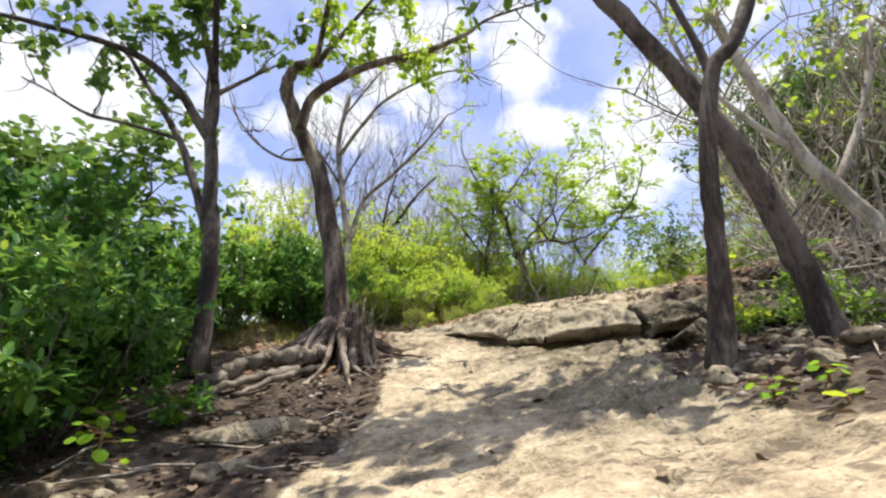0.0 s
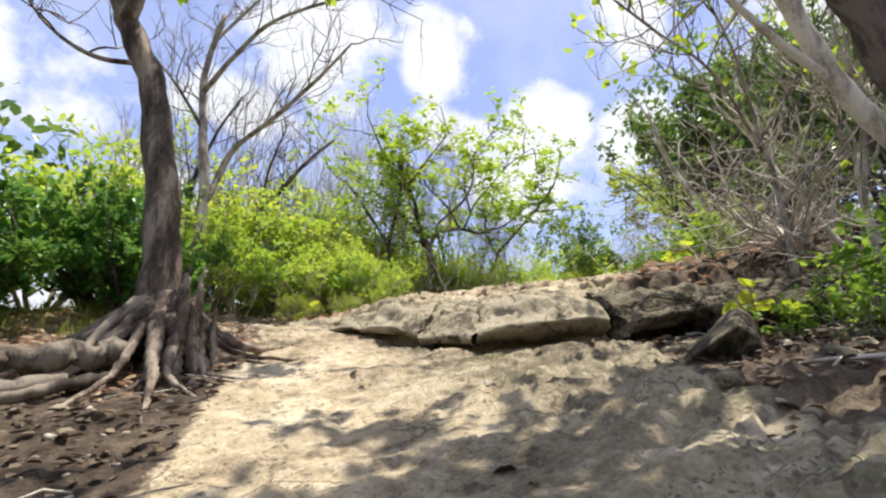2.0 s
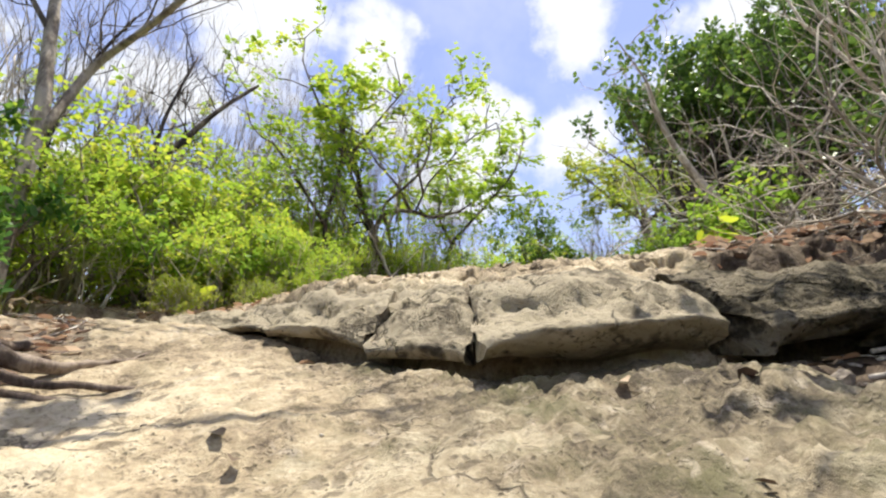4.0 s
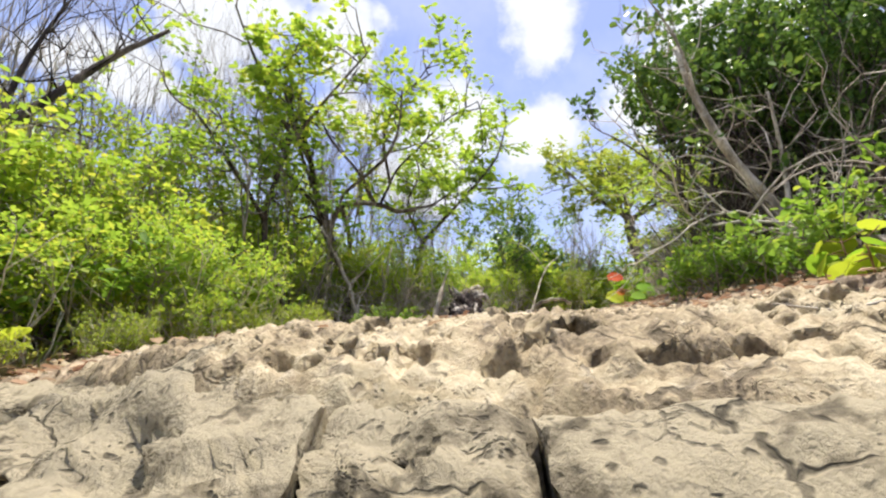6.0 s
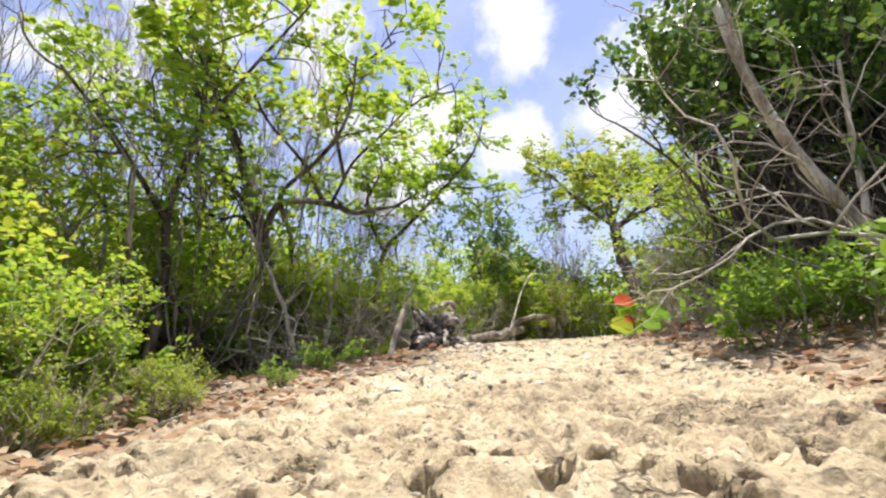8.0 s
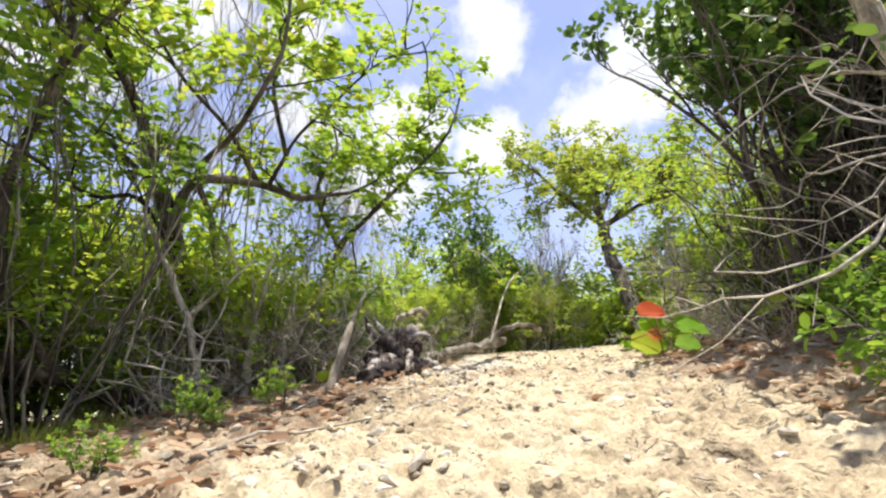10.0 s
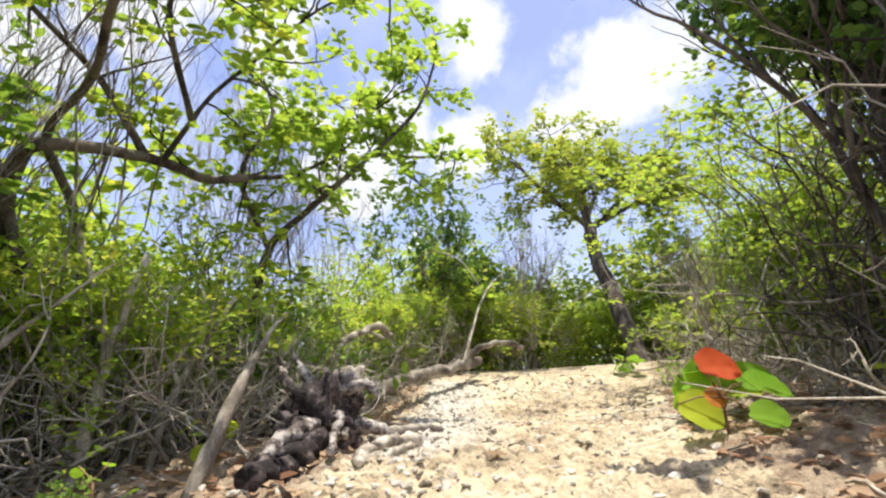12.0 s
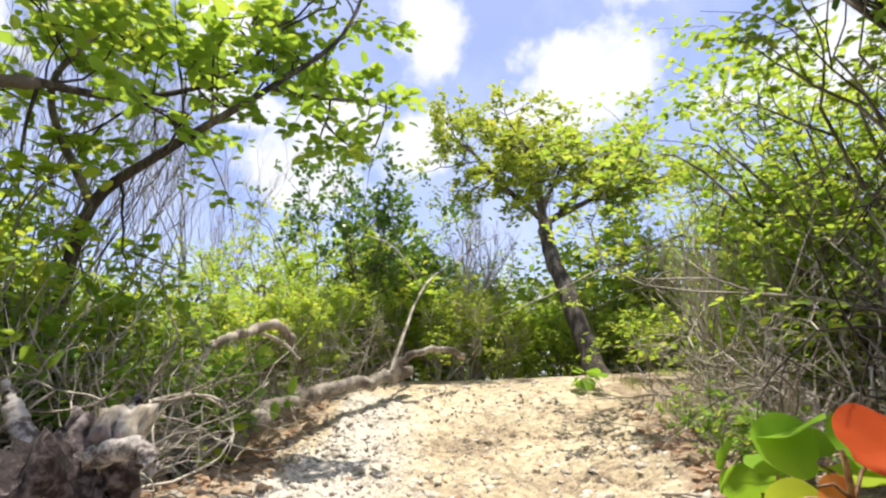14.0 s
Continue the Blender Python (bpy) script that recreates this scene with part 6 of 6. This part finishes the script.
twig_bush(4.84, 8.30, 0.42, 71, BARK_PALE, "small bleached dead bush with forked twigs", 5)
twig_bush(6.3, 9.75, 0.8, 72, BARK_PALE, "tangled pale dry bush at the trail edge", 6)
twig_bush(5.6, 8.8, 0.7, 73, BARK_GREY, "dry grey bush under the dark thicket", 5)
twig_bush(7.2, 10.6, 1.0, 74, BARK_PALE, "bleached dry bush beside the path", 5)
twig_bush(2.6, 10.8, 0.8, 75, BARK_GREY, "dry brushwood tangle behind the stump", 7)
twig_bush(3.7, 11.3, 0.9, 77, BARK_PALE, "dry brushwood tangle behind the fallen log", 14)
twig_bush(4.9, 13.2, 1.1, 78, BARK_PALE, "dry brushwood with pale twigs", 12)
twig_bush(5.35, 6.8, 2.6, 79, BARK_PALE, "tall tangle of bare pale vines", 12, r=0.016)
twig_bush(6.1, 8.0, 2.6, 80, BARK_GREY, "tall tangle of bare grey vines in shade", 12, r=0.016)
twig_bush(3.3, 4.5, 1.4, 81, BARK_PALE, "dry branchy bush above the rock ledge", 10, r=0.014)
twig_bush(2.6, 3.1, 1.0, 82, BARK_PALE, "dry bush under the leaning trees", 8)


# ---- broad-leaved seedlings ----
def round_leaf(size, cup=0.12, seed=0, notch=0.12):
    """A round leaf, its stalk end at the origin, growing along +y."""
    b = Buf()
    rows, cols = 9, 24
    v = [(0, 0.02 * size, 0)]
    for i in range(1, rows):
        for j in range(cols):
            a = 2 * math.pi * j / cols
            rr = i / (rows - 1)
            x = 0.5 * size * rr * math.sin(a) * 1.08
            y = size * 0.5 + size * 0.5 * rr * -math.cos(a)
            if i == rows - 1 and j == 0:
                y += notch * size
            vein = 0.012 * size * abs(math.sin(9 * y / size + 4 * abs(x) / size)) * rr
            fold = vein + cup * size * (abs(x / size) ** 1.3) + 0.02 * size * math.cos(5 * a + 1) * rr ** 2
            v.append((x, y, fold - 0.10 * size * (y / size) ** 2))
    v[0] = (0, 0.5 * size, -0.025 * size)
    f3 = [(0, 1 + j, 1 + (j + 1) % cols) for j in range(cols)]
    f4 = [(1 + (i - 1) * cols + j, 1 + i * cols + j, 1 + i * cols + (j + 1) % cols, 1 + (i - 1) * cols + (j + 1) % cols) for i in range(1, rows - 1) for j in range(cols)]
    b.add(v, f3)
    b.f.append(np.array(f4, int))
    return b


def plain_leaf(name, low, high, clear=0.45):
    m = leaf_material(name, [(0.1, low), (0.9, high)], clear, 0.65)
    n, l = m.node_tree.nodes, m.node_tree.links
    bs = n["Principled BSDF"]
    bs.inputs["Specular IOR Level"].default_value = 0.12
    co, tx, bp = n.new("ShaderNodeTexCoord"), n.new("ShaderNodeTexNoise"), n.new("ShaderNodeBump")
    tx.inputs["Scale"].default_value, tx.inputs["Detail"].default_value = 40, 4
    bp.inputs["Strength"].default_value, bp.inputs["Distance"].default_value = 0.3, 0.004
    l.new(co.outputs["Object"], tx.inputs["Vector"]), l.new(tx.outputs[0], bp.inputs["Height"]), l.new(bp.outputs[0], bs.inputs["Normal"])
    return m


GRAPE_GREEN = plain_leaf("broad green leaf", (0.11, 0.26, 0.02), (0.22, 0.40, 0.03))
GRAPE_LIME = plain_leaf("broad yellow-green leaf", (0.25, 0.37, 0.025), (0.38, 0.47, 0.04))
GRAPE_RED = plain_leaf("broad red leaf", (0.36, 0.05, 0.012), (0.46, 0.085, 0.02), 0.3)
GRAPE_ORANGE = plain_leaf("broad orange leaf", (0.5, 0.16, 0.04), (0.6, 0.26, 0.06), 0.35)
STALK = surface("reddish stalk", (0.12, 0.05, 0.03), (0.22, 0.12, 0.06), (0.3, 0.2, 0.1), 20, 90, 0.6, 0.2, 0.004)
LEAF_BIG = {}


def seedling(x, y, leaves, label, group="broad-leaved seedlings"):
    """leaves: (dx, dy, dz, size, heading, pitch, roll, material)."""
    ob = thing("seedling", label, "seedling", (x, y, gz2(x, y)), group)
    top = max(v[2] for v in leaves)
    stem = Buf()
    tube(stem, [(0, 0, -0.03), (0.005, 0.004, top * 0.5), (0, 0.01, top * 0.85)], [0.006, 0.004], 6)
    part("stem", stem, STALK, ob)
    for dx, dy, dz, size, head, pitch, roll, mat in leaves:
        key = (round(size, 2), mat.name)
        if key not in LEAF_BIG:
            LEAF_BIG[key] = round_leaf(size).mesh("leaf", mat)
        lf = new("leaf", LEAF_BIG[key])
        lf.parent = ob
        lf.matrix_basis = pose(dx, dy, dz, pitch, roll, head)
        st = Buf()
        tube(st, [(0, 0.005, min(dz, top * 0.8)), (dx * 0.5, dy * 0.5, min(dz, top * 0.8) * 0.5 + dz * 0.5), (dx, dy, dz)], [0.003, 0.0025], 5)
        part("stalk", st, STALK, ob)
    return ob


def scatter_leaves(n, seed, spread, z0, z1, size, mats, tilt=35):
    rng = random.Random(seed)
    out_l = []
    for i in range(n):
        a = 2 * math.pi * (i + rng.uniform(-0.3, 0.3)) / n
        d = spread * rng.uniform(0.3, 1.0)
        out_l.append((d * math.cos(a), d * math.sin(a), rng.uniform(z0, z1), size * rng.choice((0.75, 1.0, 1.15)), math.degrees(a) - 90 + rng.uniform(-25, 25), rng.uniform(-tilt, tilt * 0.6), rng.uniform(-25, 25), rng.choice(mats)))
    return out_l


G, Y, R, O = GRAPE_GREEN, GRAPE_LIME, GRAPE_RED, GRAPE_ORANGE
def facing(centre, axis, normal, size):
    """The place of a round leaf by its middle, its long axis and the way it faces."""
    ay = Vector(axis).normalized()
    az = (Vector(normal) - ay * Vector(normal).dot(ay)).normalized()
    ax = ay.cross(az)
    o = Vector(centre) - ay * size * 0.5
    return Matrix(((ax.x, ay.x, az.x, o.x), (ax.y, ay.y, az.y, o.y), (ax.z, ay.z, az.z, o.z), (0, 0, 0, 1)))


grape = thing("seedling", "sea-grape seedling with broad green leaves and one red leaf", "seedling", (4.93, 9.14, gz2(4.93, 9.14)))
stem = Buf()
tube(stem, [(0, 0, -0.03), (0.01, 0.01, 0.1), (-0.02, 0, 0.26)], [0.008, 0.005], 6)
part("stem", stem, STALK, grape)
for centre, axis, normal, size, mat in [
    ((4.70, 9.00, 2.42), (0.80, -0.55, 0.02), (-0.62, -0.40, 0.66), 0.18, R),
    ((4.84, 9.20, 2.24), (0.70, -0.60, -0.25), (-0.55, -0.50, 0.70), 0.21, Y),
    ((5.03, 9.30, 2.40), (-0.5, 0.5, 0.45), (-0.62, -0.50, 0.55), 0.17, G),
    ((5.20, 9.08, 2.35), (0.75, -0.6, -0.15), (-0.40, -0.35, 0.85), 0.22, G),
    ((5.32, 9.20, 2.40), (0.7, -0.3, 0.35), (-0.65, -0.45, 0.55), 0.20, G),
    ((4.90, 9.16, 2.30), (0.5, -0.5, -0.4), (-0.6, -0.5, 0.5), 0.10, O),
    ((4.98, 8.98, 2.22), (0.5, -0.8, -0.2), (-0.5, -0.4, 0.8), 0.16, G),
]:
    leaf = new("leaf", round_leaf(size, 0.22, notch=0.06).mesh("leaf", mat))
    leaf.parent = grape
    tip = Matrix.Translation((-4.93, -9.14, -gz2(4.93, 9.14))) @ facing(centre, axis, normal, size)
    leaf.matrix_basis = tip
    st, foot = Buf(), tip.translation
    tube(st, [(-0.01, 0, 0.16), (foot.x * 0.5, foot.y * 0.5, 0.1 + foot.z * 0.5), tuple(foot)], [0.005, 0.0035], 5)
    part("stalk", st, STALK, grape)
seedling(1.03, 1.60, scatter_leaves(10, 5, 0.045, 0.02, 0.07, 0.028, (G,)), "small bright green seedling in leaf litter")
seedling(1.22, 1.62, scatter_leaves(10, 6, 0.045, 0.02, 0.07, 0.028, (G,)), "small bright green seedling in leaf litter")
seedling(1.10, 1.40, [(0, 0, 0.02, 0.055, 60, 15, 10, Y), (0.03, 0.02, 0.03, 0.04, -60, 25, 0, Y)], "yellow-green fallen leaf sprig on the rubble")
for i, (x, y, n, s, mats) in enumerate([(-1.75, 2.9, 14, 0.055, (G, G, Y)), (-1.95, 2.35, 14, 0.055, (G, G)), (-1.6, 3.4, 13, 0.055, (G, G, Y)), (-1.5, 2.5, 9, 0.05, (G, G)), (2.3, 3.9, 7, 0.11, (Y, Y)),
                                      (3.4, 5.9, 9, 0.12, (Y, Y, G)), (3.2, 5.7, 8, 0.12, (Y, G)), (0.3, 7.6, 7, 0.10, (Y, Y)), (-0.2, 7.2, 6, 0.10, (Y,)), (5.2, 9.4, 8, 0.16, (G, Y)), (5.5, 8.6, 7, 0.15, (Y, G)), (4.3, 12.0, 6, 0.11, (Y,)), (3.0, 10.5, 6, 0.10, (Y, G)), (8.2, 12.4, 8, 0.16, (G,)), (2.55, 9.8, 6, 0.05, (G,))]):
    seedling(x, y, scatter_leaves(n, 50 + i, 0.11, 0.05, 0.24, s, mats, 60), "leafy seedling with rounded bright leaves")


# ---- pale dead stems in the brush ----
for i, (x, y, tx, ty, h, r) in enumerate([(2.45, 10.75, 0.10, 0.1, 1.15, 0.028), (2.62, 11.1, -0.22, 0.0, 1.3, 0.03), (2.75, 10.9, 0.28, 0.1, 0.95, 0.022), (2.2, 10.7, -0.3, 0.1, 1.4, 0.032), (3.2, 11.6, 0.2, 0.1, 0.9, 0.02)]):
    z = gz2(x, y)
    snag("dead_sapling", "pale leaning dead sapling among dry brushwood", "branch", [([(x, y, z - 0.03), (x + tx * 0.4 * h, y + ty * 0.4 * h, z + 0.45 * h), (x + tx * h * 1.3, y + ty * h, z + h)], r, r * 0.6), ([(x + tx * 0.4 * h, y + ty * 0.4 * h, z + 0.45 * h), (x - tx * 0.5 * h + 0.05, y, z + 0.8 * h)], r * 0.5, r * 0.2)], BARK_PALE, 400 + i, part_name="stem")
